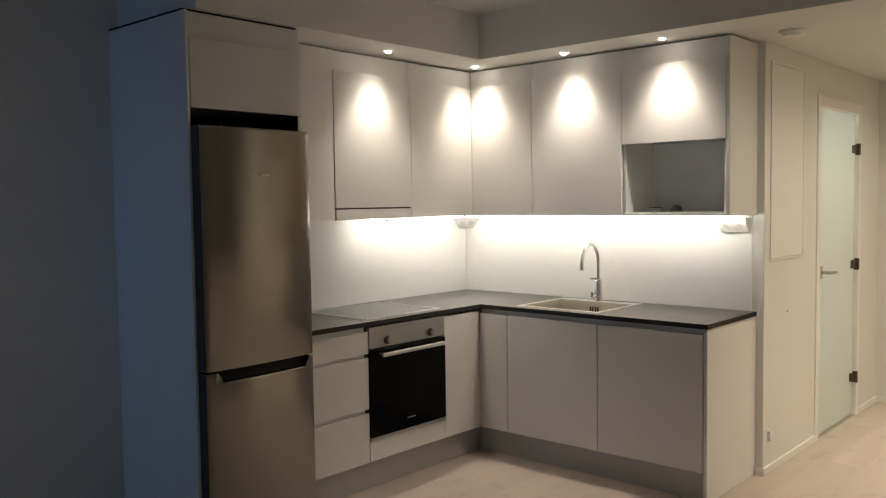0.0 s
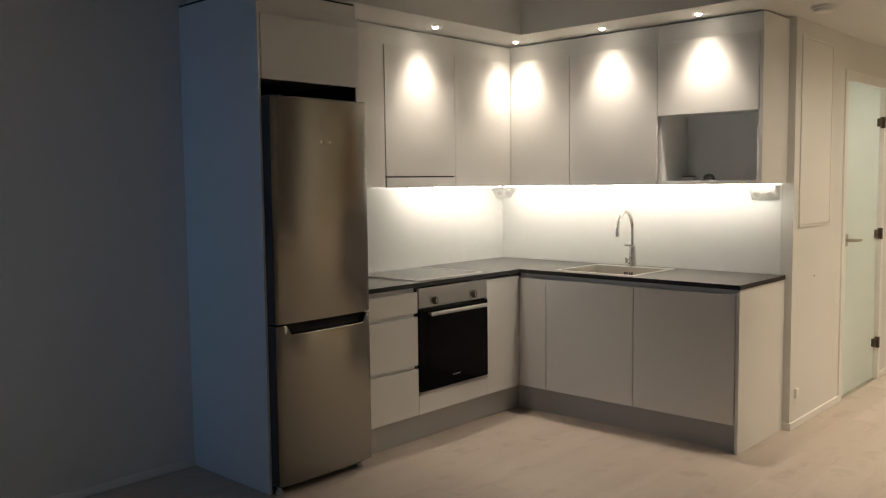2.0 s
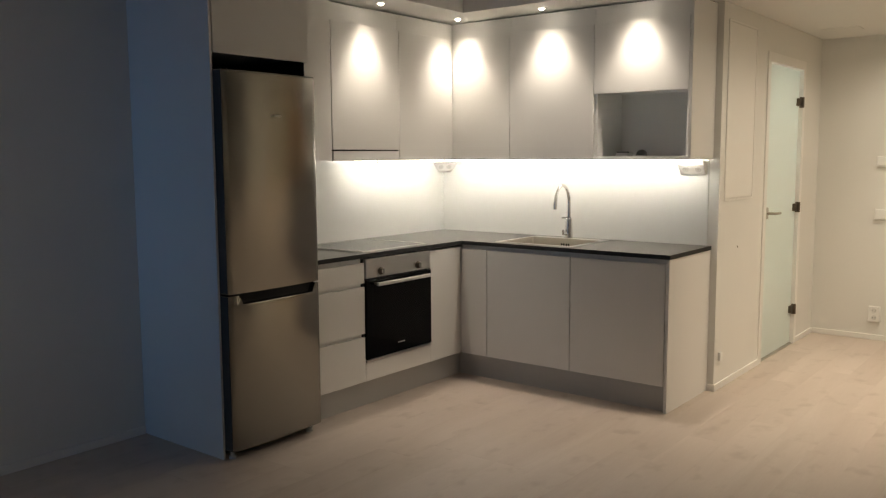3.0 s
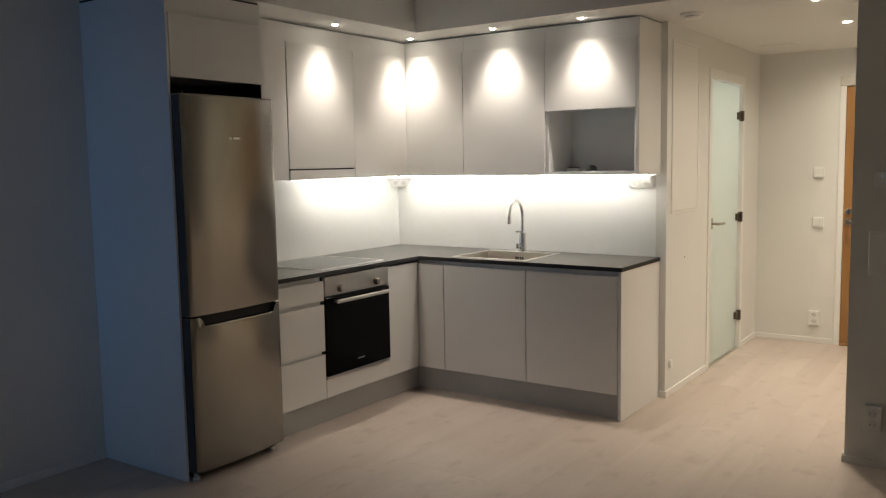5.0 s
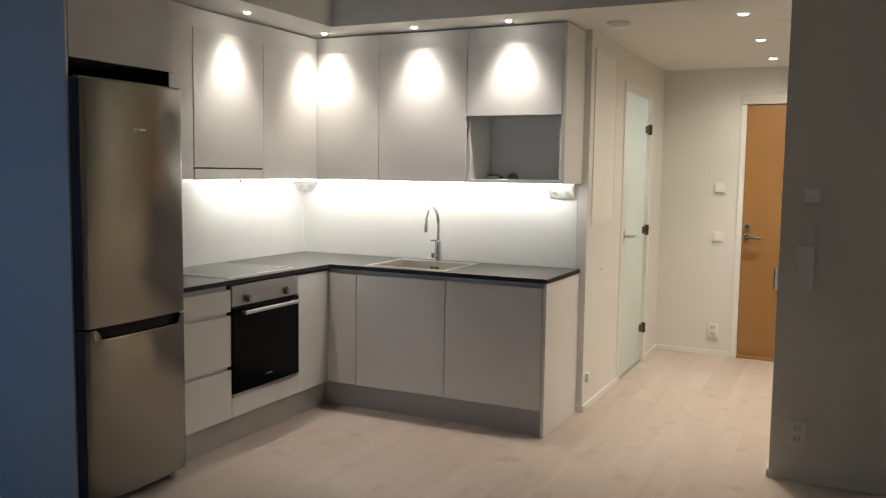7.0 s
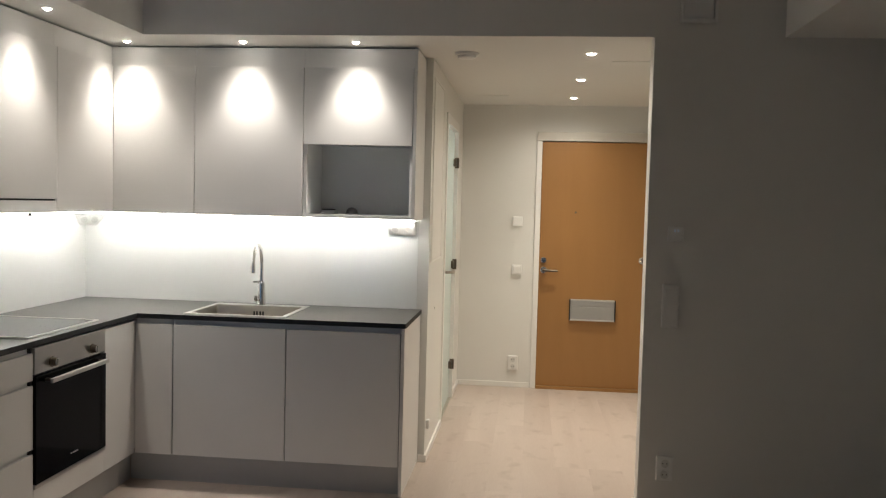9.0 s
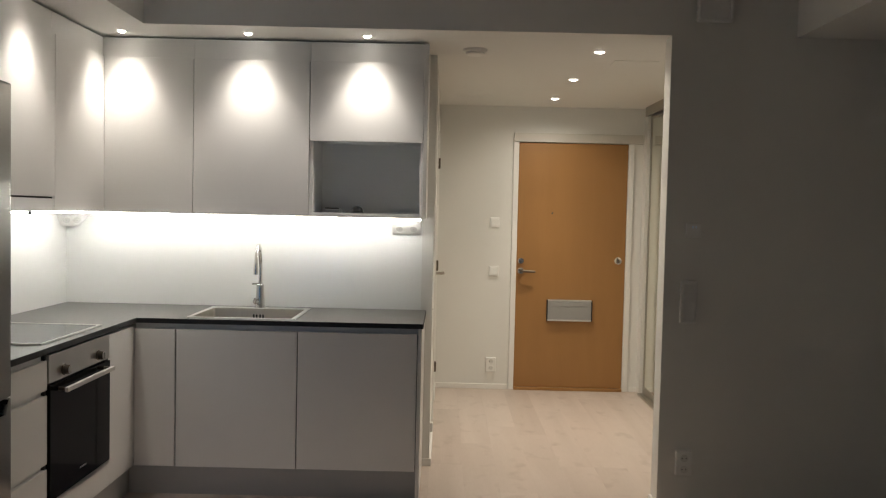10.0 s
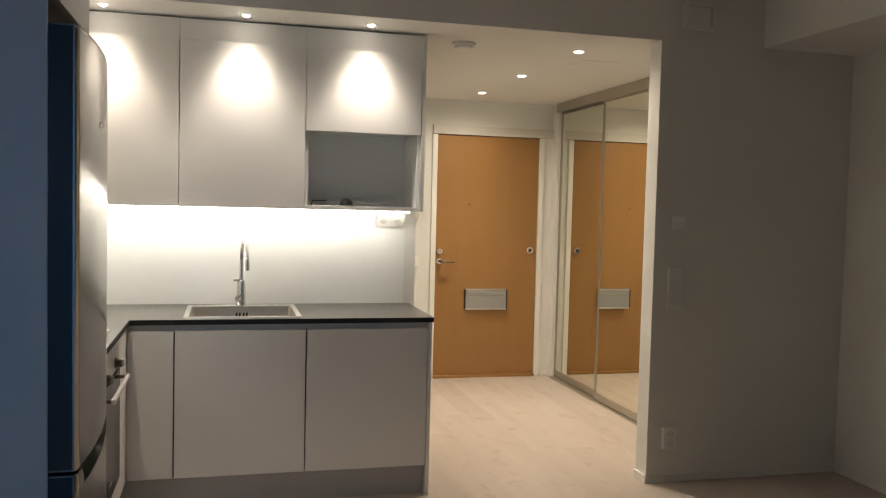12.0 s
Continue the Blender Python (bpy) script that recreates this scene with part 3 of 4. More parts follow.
for ky in (-1.462, -1.008):
    part("handle_post", tube([(LX + 0.008, ky, 0.727), (LX + 0.050, ky, 0.727)], 0.008, 10), GUN, od, "", True)
part("bottom_trim", B(LX - 0.012, LX + 0.008, OY0, OY1, 0.266, 0.282, 0.001), STEELH, ov)
for a, b in ((-1.262, -1.25), (-1.244, -1.198)):
    part("badge", B(LX + 0.0098, LX + 0.0106, a, b, 0.339, 0.346), LBOX, od)

cf = thing("corner_base_cabinet", (-3.1, -0.6, 0), "white filler front closing the base cabinet corner", "cabinet", "lower kitchen cabinets")
part("body", board(WX + 0.02, LX - 0.04, -0.936, WY, ZB, 0.860), CARC, cf)
part("front", board(LX - 0.018, LX, -0.9370, LF - 0.003, ZB, ZD + 0.012), LACQ, cf)
part("front", board(LX + 0.001, -2.606, LF, LF + 0.018, ZB, ZD), LACQ, cf)
part("grip_channel", B(LX + 0.001, -2.604, LF + 0.020, LF + 0.024, ZD - 0.004, 0.8840), RAIL, cf)

for name, x0, x1, label in (
    ("sink_cabinet", -2.602, -1.989, "white handleless base cabinet under the sink"),
    ("base_cabinet", -1.988, -1.382, "white handleless base cabinet at the end of the counter"),
):
    c = thing(name, ((x0 + x1) / 2, -0.3, 0), label, "cabinet", "lower kitchen cabinets")
    part("body", slab([x0 + 0.001, x0 + 0.018, x1 - 0.018, x1 - 0.001], [LF + 0.045, LF + 0.06, WY - 0.012, WY - 0.002], lambda i, j: not (i == 1 and j == 1), ZB, 0.860, "z"), CARC, c)
    part("door", board(x0 + 0.0025, x1 - 0.0025, LF, LF + 0.018, ZB, ZD), LACQ, c)
    part("grip_channel", B(x0, x1, LF + 0.0195, LF + 0.0215, ZD - 0.004, 0.8840), RAIL, c)
    # Black strip behind the joint, painting the shade of a deep gap.
    part("door_gap", B(x0 - 0.006, x0 + 0.006, LF + 0.0185, LF + 0.0193, ZB, ZD - 0.002), DARK, c, "black strip painting the shade in the gap beside the door")
    if name == "base_cabinet":
        part("door_gap", B(x1 - 0.006, x1, LF + 0.0185, LF + 0.0193, ZB, ZD - 0.002), DARK, c, "black strip painting the shade in the gap beside the door")
        part("end_panel", board(-1.380, -1.361, LF + 0.002, WY - 0.002, 0.0, 0.884), LACQ, c)
        part("plinth", B(LX - 0.04, -1.381, LF + 0.043, LF + 0.055, 0.0, ZK), KICK, c)

# worktop with the sink cut-out
WT = thing("worktop", (-2.4, -0.3, 0.885), "charcoal L-shaped laminate worktop with a black edge", "worktop")
SK = (-2.565, -2.008, -0.572, -0.066)
xs = [WX + 0.009, -2.80, SK[0] + 0.012, SK[1] - 0.012, -1.356]
ys = [-1.975, -0.618, SK[2] + 0.012, SK[3] - 0.012, WY - 0.008]
part("top", slab(xs, ys, lambda i, j: (i == 0 or j > 0) and not (i == 2 and j == 2), 0.885, 0.909, "z", 0.001), TOP, WT)
part("edge_band", B(-2.8005, -2.7985, -1.975, -0.6185, 0.8845, 0.9085), TEDGE, WT, "black front edge")
part("edge_band", B(-2.7985, -1.3565, -0.6195, -0.6175, 0.8845, 0.9085), TEDGE, WT, "black front edge")
part("edge_band", B(-1.3565, -1.3545, -0.6195, WY - 0.009, 0.8845, 0.9085), TEDGE, WT, "black end edge")

# hob
hb = thing("ceramic_hob", (-3.12, -1.2, 0.909), "black ceramic hob with a thin steel frame", "hob")
HBX0, HBX1, HBY0, HBY1 = -3.366, -2.844, -1.520, -0.934
part("glass_plate", B(HBX0 + 0.010, HBX1 - 0.010, HBY0 + 0.010, HBY1 - 0.010, 0.9105, 0.9150), HOBG, hb, "dark glass plate")
part("frame", slab([HBX0, HBX0 + 0.014, HBX1 - 0.014, HBX1], [HBY0, HBY0 + 0.014, HBY1 - 0.014, HBY1], lambda i, j: not (i == 1 and j == 1), 0.9102, 0.9165, "z", 0.001), SILVER, hb, "steel frame")

# sink
sk = thing("kitchen_sink", (-2.3, -0.32, 0.909), "single-bowl stainless steel inset sink", "sink")
bx0, bx1, by0, by1 = SK[0] + 0.024, SK[1] - 0.024, SK[2] + 0.028, SK[3] - 0.080
part("rim", slab([SK[0], bx0, bx1, SK[1]], [SK[2], by0, by1, SK[3]], lambda i, j: not (i == 1 and j == 1), 0.9092, 0.9135, "z", 0.0012), RIMM, sk, "wide steel rim")
bowl = bmesh.new()
rings = []
for inset, z, rad in ((0.0, 0.9125, 0.012), (0.003, 0.902, 0.014), (0.008, 0.765, 0.018), (0.022, 0.750, 0.02), (0.12, 0.745, 0.05)):
    ring = []
    for cx, cy, a0 in ((bx1 - inset - rad, by1 - inset - rad, 0), (bx0 + inset + rad, by1 - inset - rad, 90), (bx0 + inset + rad, by0 + inset + rad, 180), (bx1 - inset - rad, by0 + inset + rad, 270)):
        for q in range(5):
            a = radians(a0 + 22.5 * q)
            ring.append(bowl.verts.new((cx + rad * math.cos(a), cy + rad * math.sin(a), z)))
    rings.append(ring)
for a, b in zip(rings, rings[1:]):
    for q in range(20):
        bowl.faces.new([a[q], a[(q + 1) % 20], b[(q + 1) % 20], b[q]])
bowl.faces.new(rings[-1])
bw = part("bowl", bowl, BOWLM, sk, "deep steel bowl", True)
for q in (0, 0.016, 0.036, 0.052):
    part("overflow_slot", B(-2.318 + q, -2.309 + q, by1 - 0.009, by1 - 0.0035, 0.849, 0.881), DARK, bw)
part("drain", lathe([(0.0005, 0), (0.045, 0), (0.045, 0.003), (0.0005, 0.002)], ((bx0 + bx1) / 2, (by0 + by1) / 2, 0.748)), CHROME, bw, "", True)

# mixer tap
TXC, TYC = -2.291, -0.098
tp = thing("mixer_tap", (TXC, TYC, 0.9135), "tall chrome mixer tap with a curved swivel spout", "tap")
part("base", lathe([(0.029, 0), (0.029, 0.004), (0.0265, 0.008), (0.0245, 0.05), (0.0215, 0.115), (0.021, 0.128), (0.018, 0.134), (0.011, 0.138)], (TXC, TYC, 0.9135), "z", 28), CHROME, tp, "round tapered tap body", True)
arc = [(TXC, TYC, 1.03), (TXC, TYC, 1.09), (TXC, TYC, 1.15)]
for q in range(1, 17):
    a = math.pi * q / 16
    arc.append((TXC + 0.012 * (1 - math.cos(a)), TYC - 0.111 * (1 - math.cos(a)), 1.150 + 0.118 * math.sin(a)))
arc += [(TXC + 0.024, TYC - 0.223, 1.14)]
part("spout", tube(arc, 0.0105, 14), CHROME, tp, "arched spout", True)
part("aerator", tube([(TXC + 0.024, TYC - 0.2225, 1.172), (TXC + 0.024, TYC - 0.223, 1.150), (TXC + 0.024, TYC - 0.224, 1.118)], [0.0115, 0.013, 0.0125], 14), CHROME, tp, "", True)
part("lever", prism([(TXC + 0.014, TYC + 0.004), (TXC + 0.004, TYC + 0.016), (TXC - 0.044, TYC - 0.016), (TXC - 0.040, TYC - 0.032)], 1.044, 1.054, "z", 0.003), CHROME, tp, "flat lever on top of the body")
vk = part("valve_knob", tube([(TXC - 0.008, TYC - 0.016, 0.950), (TXC - 0.020, TYC - 0.040, 0.950)], [0.013, 0.015], 14), CHROME, tp, "small dishwasher valve knob", True)
part("valve_wing", B(TXC - 0.026, TXC - 0.016, TYC - 0.048, TYC - 0.034, 0.936, 0.972, 0.003), CHROME, vk)


# ---- sockets under the cabinets ----
def socket_bar(org, turn, half):
    """A wedge-shaped bar with two sockets; its back lies at org and looks towards -y before the turn about z."""
    e = thing("socket_bar", org, "white wedge-shaped double socket under the wall cabinet", "socket", "under-cabinet sockets")
    m = Matrix.Translation(org) @ Matrix.Rotation(radians(turn), 4, "Z")

    def put(name, bm, material, smooth=False, under=None):
        bmesh.ops.transform(bm, matrix=m, verts=bm.verts)
        return part(name, bm, material, under or e, "", smooth)

    body = put("casing", prism([(0, 0), (-0.066, 0), (-0.066, -0.018), (-0.014, -0.082), (0, -0.082)], -half, half, "x", 0.003), PLAST)
    tilt = math.degrees(math.atan2(0.052, 0.064))
    for sx in (-0.040, 0.040):
        for nm, prof, mt in (("socket_ring", [(0.0235, -0.002), (0.0235, 0.002), (0.0205, 0.003), (0.019, 0.0005), (0.019, -0.001)], PLAST), ("socket_well", [(0.0005, 0.0012), (0.0195, 0.0012), (0.0195, -0.002), (0.0005, -0.002)], SLOT), ("contact_hole", [(0.0005, 0.002), (0.004, 0.002), (0.004, 0.0), (0.0005, 0.0)], KICK)):
            bm = lathe(prof, (0, 0, 0), "z", 24)
            bmesh.ops.transform(bm, matrix=Matrix.Translation((sx, -0.040, -0.050)) @ Matrix.Rotation(radians(90 + tilt), 4, "X"), verts=bm.verts)
            put(nm, bm, mt, True, body)


socket_bar((-1.476, WY - 0.008, UB - 0.016), 0, 0.080)


def corner_socket():
    """A three-sided socket box in the corner; its slanted face looks out and down."""
    k = Vector((WX + 0.008, WY - 0.008, UB - 0.008))
    e = thing("corner_socket", k, "white triangular corner socket under the wall cabinets", "socket", "under-cabinet sockets")
    pts = [k, k + Vector((0, -0.135, 0)), k + Vector((0.135, 0, 0)), k + Vector((0, -0.135, -0.016)), k + Vector((0.135, 0, -0.016)), k + Vector((0, 0, -0.085)), k + Vector((0, -0.075, -0.085)), k + Vector((0.075, 0, -0.085))]
    bm = bmesh.new()
    v = [bm.verts.new(p) for p in pts]
    for q in ((0, 1, 2), (1, 2, 4, 3), (3, 4, 7, 6), (5, 6, 7), (0, 1, 3, 6, 5), (0, 2, 4, 7, 5)):
        bm.faces.new([v[n] for n in q])
    bmesh.ops.bevel(bm, geom=bm.edges[:], offset=0.003, segments=2, affect="EDGES")
    body = part("casing", bm, PLAST, e)
    across = Vector((1, 1, 0)).normalized()
    down = ((pts[6] + pts[7]) - (pts[3] + pts[4])).normalized()
    out = down.cross(across).normalized()
    if out.x < 0:
        out = -out
    mid = (pts[3] + pts[4] + pts[6] + pts[7]) / 4
    for sx in (-0.030, 0.030):
        m = Matrix.Translation(mid + across * sx) @ Matrix((across, out.cross(across), out)).transposed().to_4x4()
        for nm, prof, mt in (("socket_ring", [(0.0235, -0.002), (0.0235, 0.002), (0.0205, 0.003), (0.019, 0.0005), (0.019, -0.001)], PLAST), ("socket_well", [(0.0005, 0.0012), (0.0195, 0.0012), (0.0195, -0.002), (0.0005, -0.002)], SLOT), ("contact_hole", [(0.0005, 0.002), (0.003, 0.002), (0.003, 0.0), (0.0005, 0.0)], KICK)):
            bm = lathe(prof, (0, 0, 0), "z", 24)
            bmesh.ops.transform(bm, matrix=m, verts=bm.verts)
            part(nm, bm, mt, body, "", True)


corner_socket()

# small things left in the niche
cb = thing("cap", (-1.745, -0.17, UB + 0.018), "small grey domed plastic cap lying in the niche", "cap")
part("dome", lathe([(0.033, 0.0), (0.034, 0.008), (0.031, 0.023), (0.022, 0.034), (0.010, 0.039), (0.0005, 0.040)], (-1.745, -0.17, UB + 0.018), "z", 24), CAPM, cb, "", True)
part("rim", lathe([(0.0335, 0.0), (0.038, 0.001), (0.038, 0.006), (0.0335, 0.007)], (-1.745, -0.17, UB + 0.018), "z", 24), LBOX, cb, "grey rim", True)
bk = thing("leaflet_box", (-1.88, -0.12, UB + 0.018), "flat pale box with a dark strip lying in the niche", "box")
part("body", B(-1.930, -1.845, -0.155, -0.080, UB + 0.0182, UB + 0.040, 0.003), SLOT, bk)
part("strip", B(-1.926, -1.850, -0.150, -0.128, UB + 0.0402, UB + 0.046, 0.002), CABLE, bk, "dark strip on its top")

# ---- hall ----
dr = thing("door_1", (-0.1969, HY, 0), "closed orange-brown wood veneer entrance door", "door", kind="structure")
lf = part("door_leaf", B(-0.6510, 0.2572, HY - 0.004, HY + 0.045, 0.026, 2.072, 0.0015), DOORW, dr, "smooth wood veneer leaf")
part("casing", board(-0.6965, -0.6530, HY - 0.016, HY + 0.03, 0, 2.076), TRIM, dr)
part("casing", board(0.2591, 0.3046, HY - 0.016, HY + 0.03, 0, 2.076), TRIM, dr)
# The shade on this face is put into its grey-beige colour.
part("head_casing", board(-0.6965, 0.3840, HY - 0.022, HY + 0.03, 2.077, 2.151), HEADT, dr, "head casing with its shade painted as grey-beige")
part("threshold", B(-0.6510, 0.2572, HY - 0.034, HY + 0.05, 0.0, 0.024, 0.003), DOORW, dr, "wooden threshold")
part("backing", B(-0.6668, 0.2829, HY + 0.10, HY + 0.13, 0, 2.09), DARK, dr)
lc = part("lock_cylinder", lathe([(0.026, 0), (0.026, -0.010), (0.021, -0.016), (0.0005, -0.016)], (-0.6134, HY - 0.004, 1.085), "y", 24), CHROME, lf, "round chrome lock", True)
part("keyhole", B(-0.6155, -0.6113, HY - 0.0212, HY - 0.0195, 1.074, 1.096), DARK, lc)
hd = part("handle_rose", lathe([(0.027, 0), (0.027, -0.007), (0.023, -0.011), (0.0005, -0.011)], (-0.6134, HY - 0.004, 1.002), "y", 24), CHROME, lf, "round chrome handle rose", True)
part("lever", tube([(-0.6134, HY - 0.010, 1.002), (-0.6134, HY - 0.052, 1.002), (-0.5976, HY - 0.058, 1.002), (-0.5283, HY - 0.058, 1.000), (-0.4966, HY - 0.054, 0.999)], [0.011, 0.011, 0.011, 0.010, 0.009], 12), GUN, hd, "dark metal lever", True)
part("deadbolt_ring", lathe([(0.030, 0), (0.030, -0.010), (0.024, -0.016), (0.018, -0.014), (0.016, -0.006), (0.0005, -0.006)], (0.1968, HY - 0.004, 1.102), "y", 26), CHROME, lf, "round chrome thumb lock", True)
part("thumb_turn", B(0.1909, 0.2027, HY - 0.026, HY - 0.008, 1.088, 1.116, 0.003), GUN, lf)
part("peephole", lathe([(0.009, 0), (0.009, -0.003), (0.0005, -0.003)], (-0.3612, HY - 0.004, 1.489), "y", 16), GUN, lf, "", True)
ms = part("letterbox", B(-0.3819, -0.0169, HY - 0.028, HY - 0.004, 0.588, 0.766, 0.002), LBOX, lf, "silver metal letterbox")
part("flap", B(-0.3720, -0.0268, HY - 0.031, HY - 0.0275, 0.602, 0.704, 0.002), LBOX, ms)
part("upper_strip", B(-0.3720, -0.0268, HY - 0.034, HY - 0.0275, 0.713, 0.748, 0.003), LBOX, ms)
part("lip", B(-0.3819, -0.0169, HY - 0.036, HY - 0.027, 0.588, 0.600, 0.002), SILVER, ms)
part("lip", B(-0.3819, -0.0169, HY - 0.036, HY - 0.027, 0.753, 0.766, 0.002), SILVER, ms)
for x0, x1 in ((-0.3898, -0.3819), (-0.0169, -0.0090)):
    part("end_cap", B(x0, x1, HY - 0.034, HY - 0.004, 0.590, 0.764, 0.002), DARK, ms, "black end cap")


def switch(x, z):
    e = thing("light_switch", (x, HY, z), "square white wall light switch", "switch", "hall switches")
    part("frame", B(x - 0.041, x + 0.041, HY - 0.016, HY, z - 0.041, z + 0.041, 0.004), PLAST, e)
    part("rocker", B(x - 0.029, x + 0.029, HY - 0.0185, HY - 0.014, z - 0.029, z + 0.029, 0.002), PLAST, e)


switch(-0.840, 1.402)
switch(-0.837, 0.995)


def outlet(x, y, z, label):
    """A double socket, one well above the other, on a wall that faces -y."""
    e = thing("wall_socket", (x, y, z), label, "socket", "double wall sockets")
    part("frame", B(x - 0.041, x + 0.041, y - 0.024, y, z - 0.060, z + 0.060, 0.004), PLAST, e)
    for dz in (-0.028, 0.028):
        r = part("socket_ring", lathe([(0.0235, 0.001), (0.0235, -0.003), (0.020, -0.004), (0.019, 0.0)], (x, y - 0.024, z + dz), "y", 24), PLAST, e, "", True)
        part("socket_well", lathe([(0.0005, -0.0014), (0.0195, -0.0014), (0.0195, 0.001), (0.0005, 0.001)], (x, y - 0.024, z + dz), "y", 24), SLOT, r, "", True)
        for dx in (-0.0095, 0.0095):
            part("contact_hole", lathe([(0.0005, -0.002), (0.0028, -0.002), (0.0028, 0.001), (0.0005, 0.001)], (x + dx, y - 0.024, z + dz), "y", 10), DARK, r)


outlet(-0.846, HY, 0.207, "white double wall socket low on the hall wall")
outlet(-0.035, PY, 0.245, "white double wall socket low on the partition wall")

# frosted bathroom door
gd = thing("door_2", (HX, 1.30, 0), "closed frosted glass bathroom door in a white frame", "door", kind="structure")
pane = part("glass_leaf", B(HX - 0.030, HX - 0.020, 0.909, 1.692, 0.008, 2.086, 0.001), FROST, gd, "frosted greenish glass leaf")
part("casing", board(HX - 0.05, HX + 0.010, 0.848, 0.906, 0, 2.155), TRIM, gd)
part("casing", board(HX - 0.05, HX + 0.010, 1.695, 1.752, 0, 2.155), TRIM, gd)
part("head_casing", board(HX - 0.05, HX + 0.0098, 0.907, 1.694, 2.090, 2.155), TRIM, gd)
part("threshold", B(HX - 0.09, HX - 0.002, 0.907, 1.694, 0, 0.006, 0.001), ALU, gd, "thin metal threshold strip")
for hz in (1.852, 1.062, 0.272):
    hg = part("hinge", B(HX - 0.022, HX + 0.002, 1.632, 1.686, hz - 0.028, hz + 0.028, 0.004), GUN, gd, "dark metal hinge")
    part("knuckle", B(HX - 0.014, HX + 0.019, 1.684, 1.704, hz - 0.040, hz + 0.040, 0.004), GUN, hg)
hp = part("lock_case", B(HX - 0.024, HX + 0.002, 0.925, 0.985, 1.015, 1.095, 0.004), ALU, gd, "steel lock case")
part("lever", tube([(HX, 0.957, 1.055), (HX + 0.050, 0.957, 1.055), (HX + 0.058, 0.972, 1.055), (HX + 0.058, 1.068, 1.053), (HX + 0.054, 1.083, 1.053)], [0.010, 0.010, 0.010, 0.009, 0.008], 12), ALU, hp, "", True)

# flush panel in the hall wall
fp = thing("service_panel", (HX, 0.39, 1.18), "flush white service cupboard door in the hall wall", "panel")
part("frame", slab([0.093, 0.106, 0.603, 0.616], [1.178, 1.191, 2.265, 2.278], lambda i, j: not (i == 1 and j == 1), HX + 0.0005, HX + 0.006, "x", 0.001), TRIM, fp)
part("panel", board(HX + 0.0005, HX + 0.005, 0.1095, 0.5995, 1.1945, 2.2615), TRIM, fp)
single("screw_cover", lathe([(0.0005, 0.002), (0.006, 0.002), (0.006, 0), (0.0005, 0)], (HX, 0.37, 0.875), "x", 12), GUN, (HX, 0.37, 0.875), "tiny dark screw on the hall wall", "screw")
single("cable_outlet", B(HX, HX + 0.018, 0.075, 0.112, 0.180, 0.235, 0.004), PLAST, (HX, 0.093, 0.180), "small white cable cover low on the wall", "cover")

# smoke detector
sd = thing("smoke_detector", (-1.113, -0.175, ZS), "round white ceiling smoke detector", "smoke detector")
part("base", lathe([(0.066, 0.0), (0.066, -0.012), (0.060, -0.016), (0.0005, -0.016)], (-1.113, -0.175, ZS), "z", 32), PLAST, sd, "", True)
part("cap", lathe([(0.050, -0.014), (0.052, -0.026), (0.044, -0.032), (0.0005, -0.033)], (-1.113, -0.175, ZS), "z", 32), PLAST, sd, "", True)


def hatch(x0, x1, y0, y1):
    e = thing("ceiling_hatch", ((x0 + x1) / 2, (y0 + y1) / 2, ZS), "flush white access hatch in the hall ceiling", "hatch", "ceiling hatches")
    part("panel", B(x0, x1, y0, y1, ZS - 0.004, ZS + 0.002, 0.001), CEIL, e)


hatch(-1.185, -0.93, 1.60, 1.78)
hatch(-0.30, -0.05, 0.05, 0.25)


# mirrored wardrobe
def mirror_door(x, y0, y1):
    e = thing("mirror_door", (x, (y0 + y1) / 2, 0), "sliding wardrobe door with a full-height mirror in aluminium frame", "wardrobe door", "sliding mirror doors")
    part("mirror", B(x + 0.006, x + 0.010, y0 + 0.020, y1 - 0.020, 0.070, 2.285), MIRROR, e, "full-height mirror")
    for a, b in ((y0, y0 + 0.022), (y1 - 0.022, y1)):
        part("stile", board(x, x + 0.022, a, b, 0.018, 2.300), ALU, e)
    part("bottom_rail", board(x + 0.001, x + 0.022, y0 + 0.0225, y1 - 0.0225, 0.018, 0.072), ALU, e)
    part("top_rail", board(x + 0.001, x + 0.022, y0 + 0.0225, y1 - 0.0225, 2.278, 2.300), ALU, e)


mirror_door(0.412, 1.185, 2.100)
mirror_door(0.380, 0.265, 1.205)
wr = thing("wardrobe_track", (0.43, 1.2, 0), "aluminium top fascia and floor track of the wardrobe", "track")
part("top_fascia", board(0.366, 0.378, 0.262, 2.104, 2.292, ZS - 0.001), ALU, wr)
part("floor_track", board(0.370, 0.462, 0.262, 2.104, 0, 0.014), ALU, wr)
structure("wall_wardrobe_back", B(0.60, 0.64, -0.525, HY, 0, 2.7), WALL, "dark wardrobe interior back", "wall")

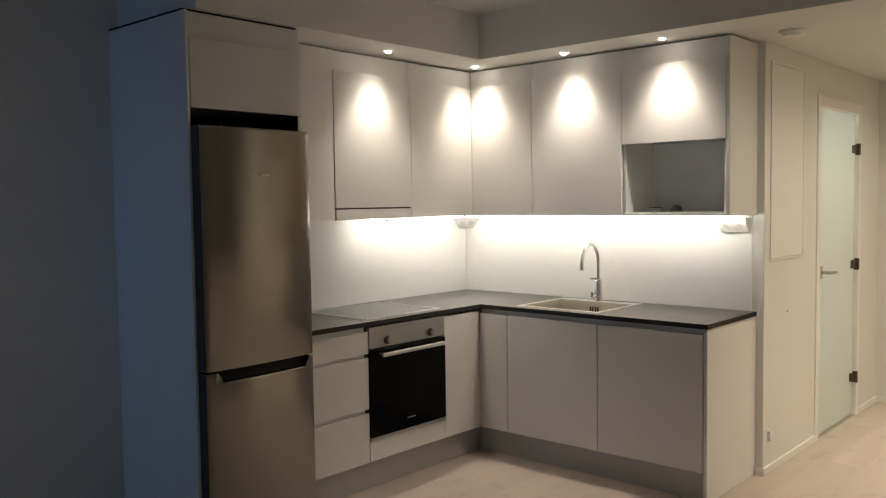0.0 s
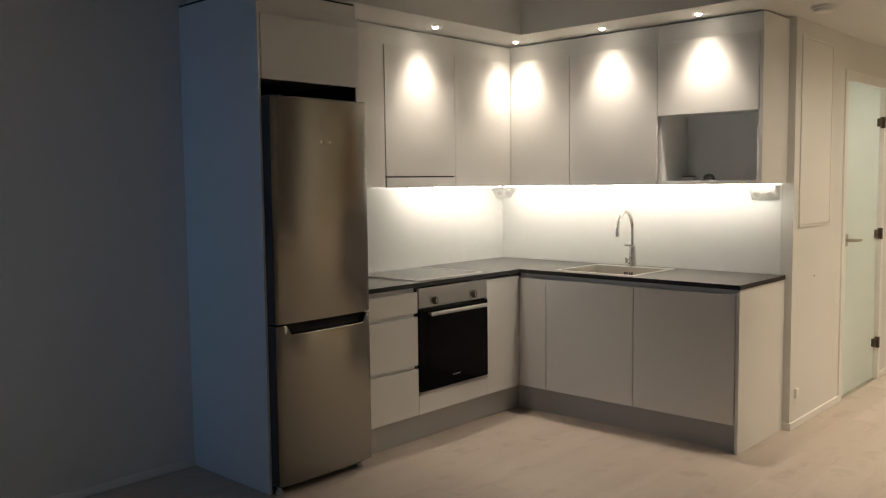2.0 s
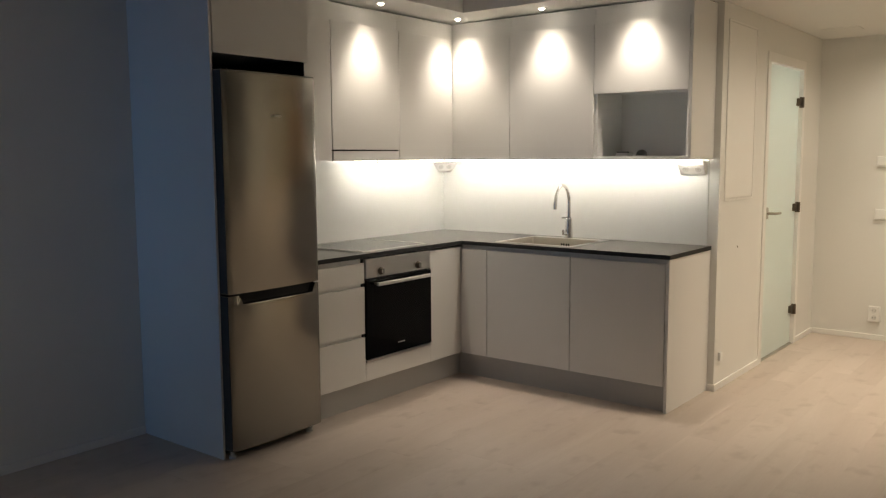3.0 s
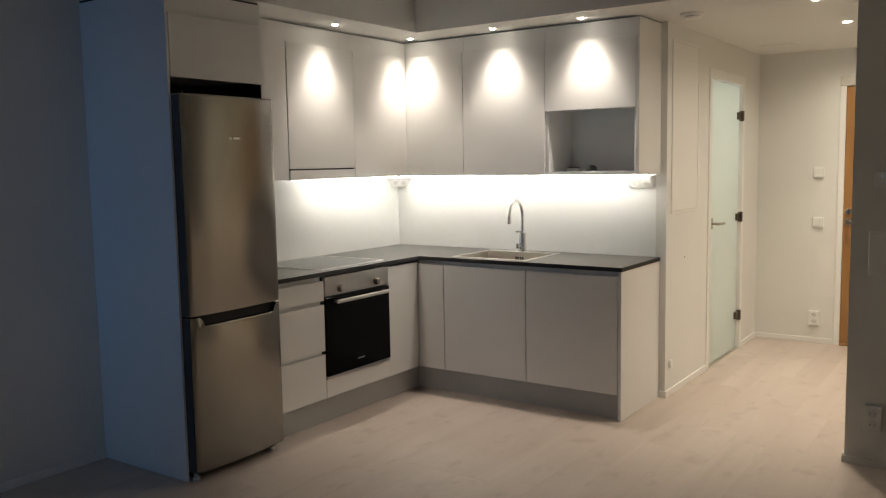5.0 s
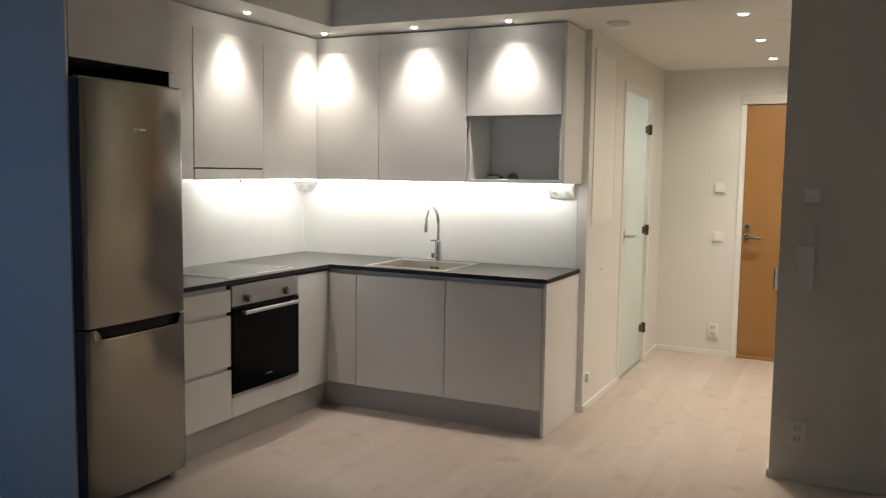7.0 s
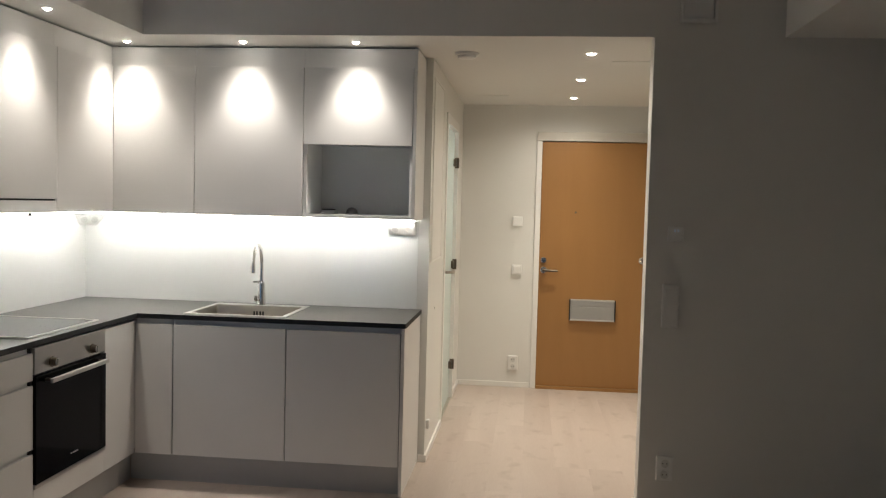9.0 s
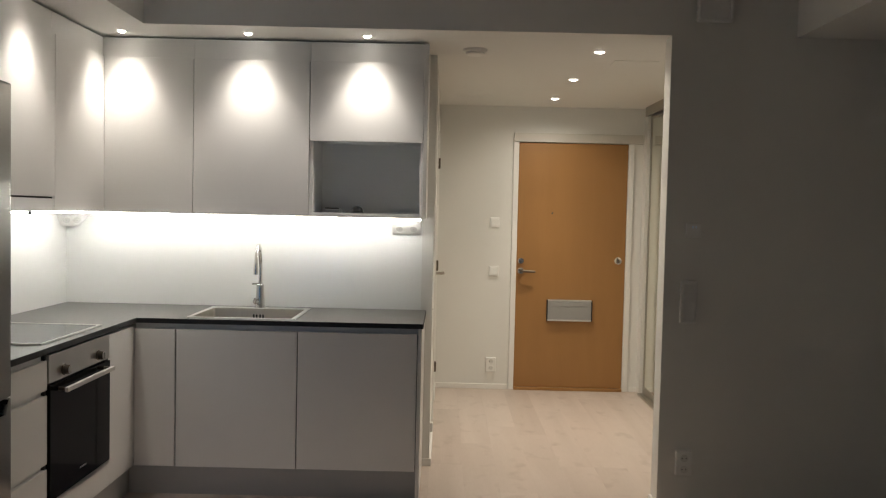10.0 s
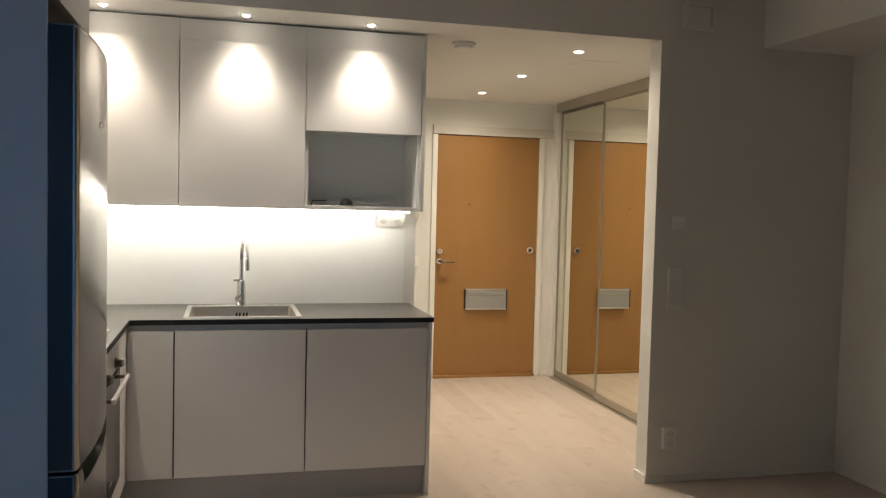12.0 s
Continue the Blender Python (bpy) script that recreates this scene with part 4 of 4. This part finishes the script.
# ---- fittings on the partition ----
vt = thing("wall_vent", (0.045, PY, 2.43), "square white ventilation valve high on the wall", "vent")
part("frame", slab([-0.045, -0.030, 0.115, 0.130], [2.435, 2.450, 2.562, 2.577], lambda i, j: not (i == 1 and j == 1), PY - 0.034, PY, "y", 0.004), PLAST, vt)
part("cover", B(-0.028, 0.113, PY - 0.020, PY, 2.452, 2.560, 0.003), PLAST, vt)
tm = thing("thermostat", (-0.025, PY, 1.43), "small white room thermostat with a lit display", "thermostat")
part("casing", B(-0.062, 0.012, PY - 0.020, PY, 1.376, 1.450, 0.005), PLAST, tm)
for dx in (-0.034, -0.018):
    part("digit", B(dx, dx + 0.007, PY - 0.0208, PY - 0.0195, 1.423, 1.435), DISP, tm)
rs = thing("switch_strip", (-0.045, PY, 1.05), "tall white light switch plate on the partition wall", "switch")
part("plate", B(-0.078, 0.002, PY - 0.020, PY, 0.950, 1.163, 0.004), PLAST, rs)
part("rocker", B(-0.066, -0.010, PY - 0.0215, PY - 0.019, 1.075, 1.145, 0.002), PLAST, rs)
part("rocker", B(-0.066, -0.010, PY - 0.0215, PY - 0.019, 0.968, 1.060, 0.002), PLAST, rs)

# ---- floorboards ----
floor = thing("floor", (0, 0, 0), "pale whitewashed oak laminate floor", "floor", kind="structure")
PW, PL = 0.193, 1.38
pieces = {}


def plank(x0, x1, y0, y1):
    key = (round(x1 - x0, 3), round(y1 - y0, 3))
    if key not in pieces:
        bm = B(-key[0] / 2, key[0] / 2, -key[1] / 2, key[1] / 2, -0.012, 0.0)
        bmesh.ops.bevel(bm, geom=[e for e in bm.edges if all(v.co.z > -0.001 for v in e.verts)], offset=0.0004, segments=1, affect="EDGES")
        pieces[key] = mesh_of("floorboard", bm, OAK)
    ob = new("floorboard", pieces[key])
    ob.location = ((x0 + x1) / 2, (y0 + y1) / 2, 0)
    ob.parent = floor


rng = random.Random(4)
x = WX
while x < EX:
    x1 = min(x + PW, EX)
    a, b = -5.8, (HY if x > -2.9 else 0.03)
    y = a - rng.choice((0.15, 0.35, 0.6, 0.8, 1.05, 1.2))
    while y < b:
        lo_, hi_ = max(y, a), min(y + PL, b)
        if hi_ - lo_ > 0.02:
            plank(x + 0.0001, x1 - 0.0001, lo_ + 0.0001, hi_ - 0.0001)
        y += PL
    x = x1
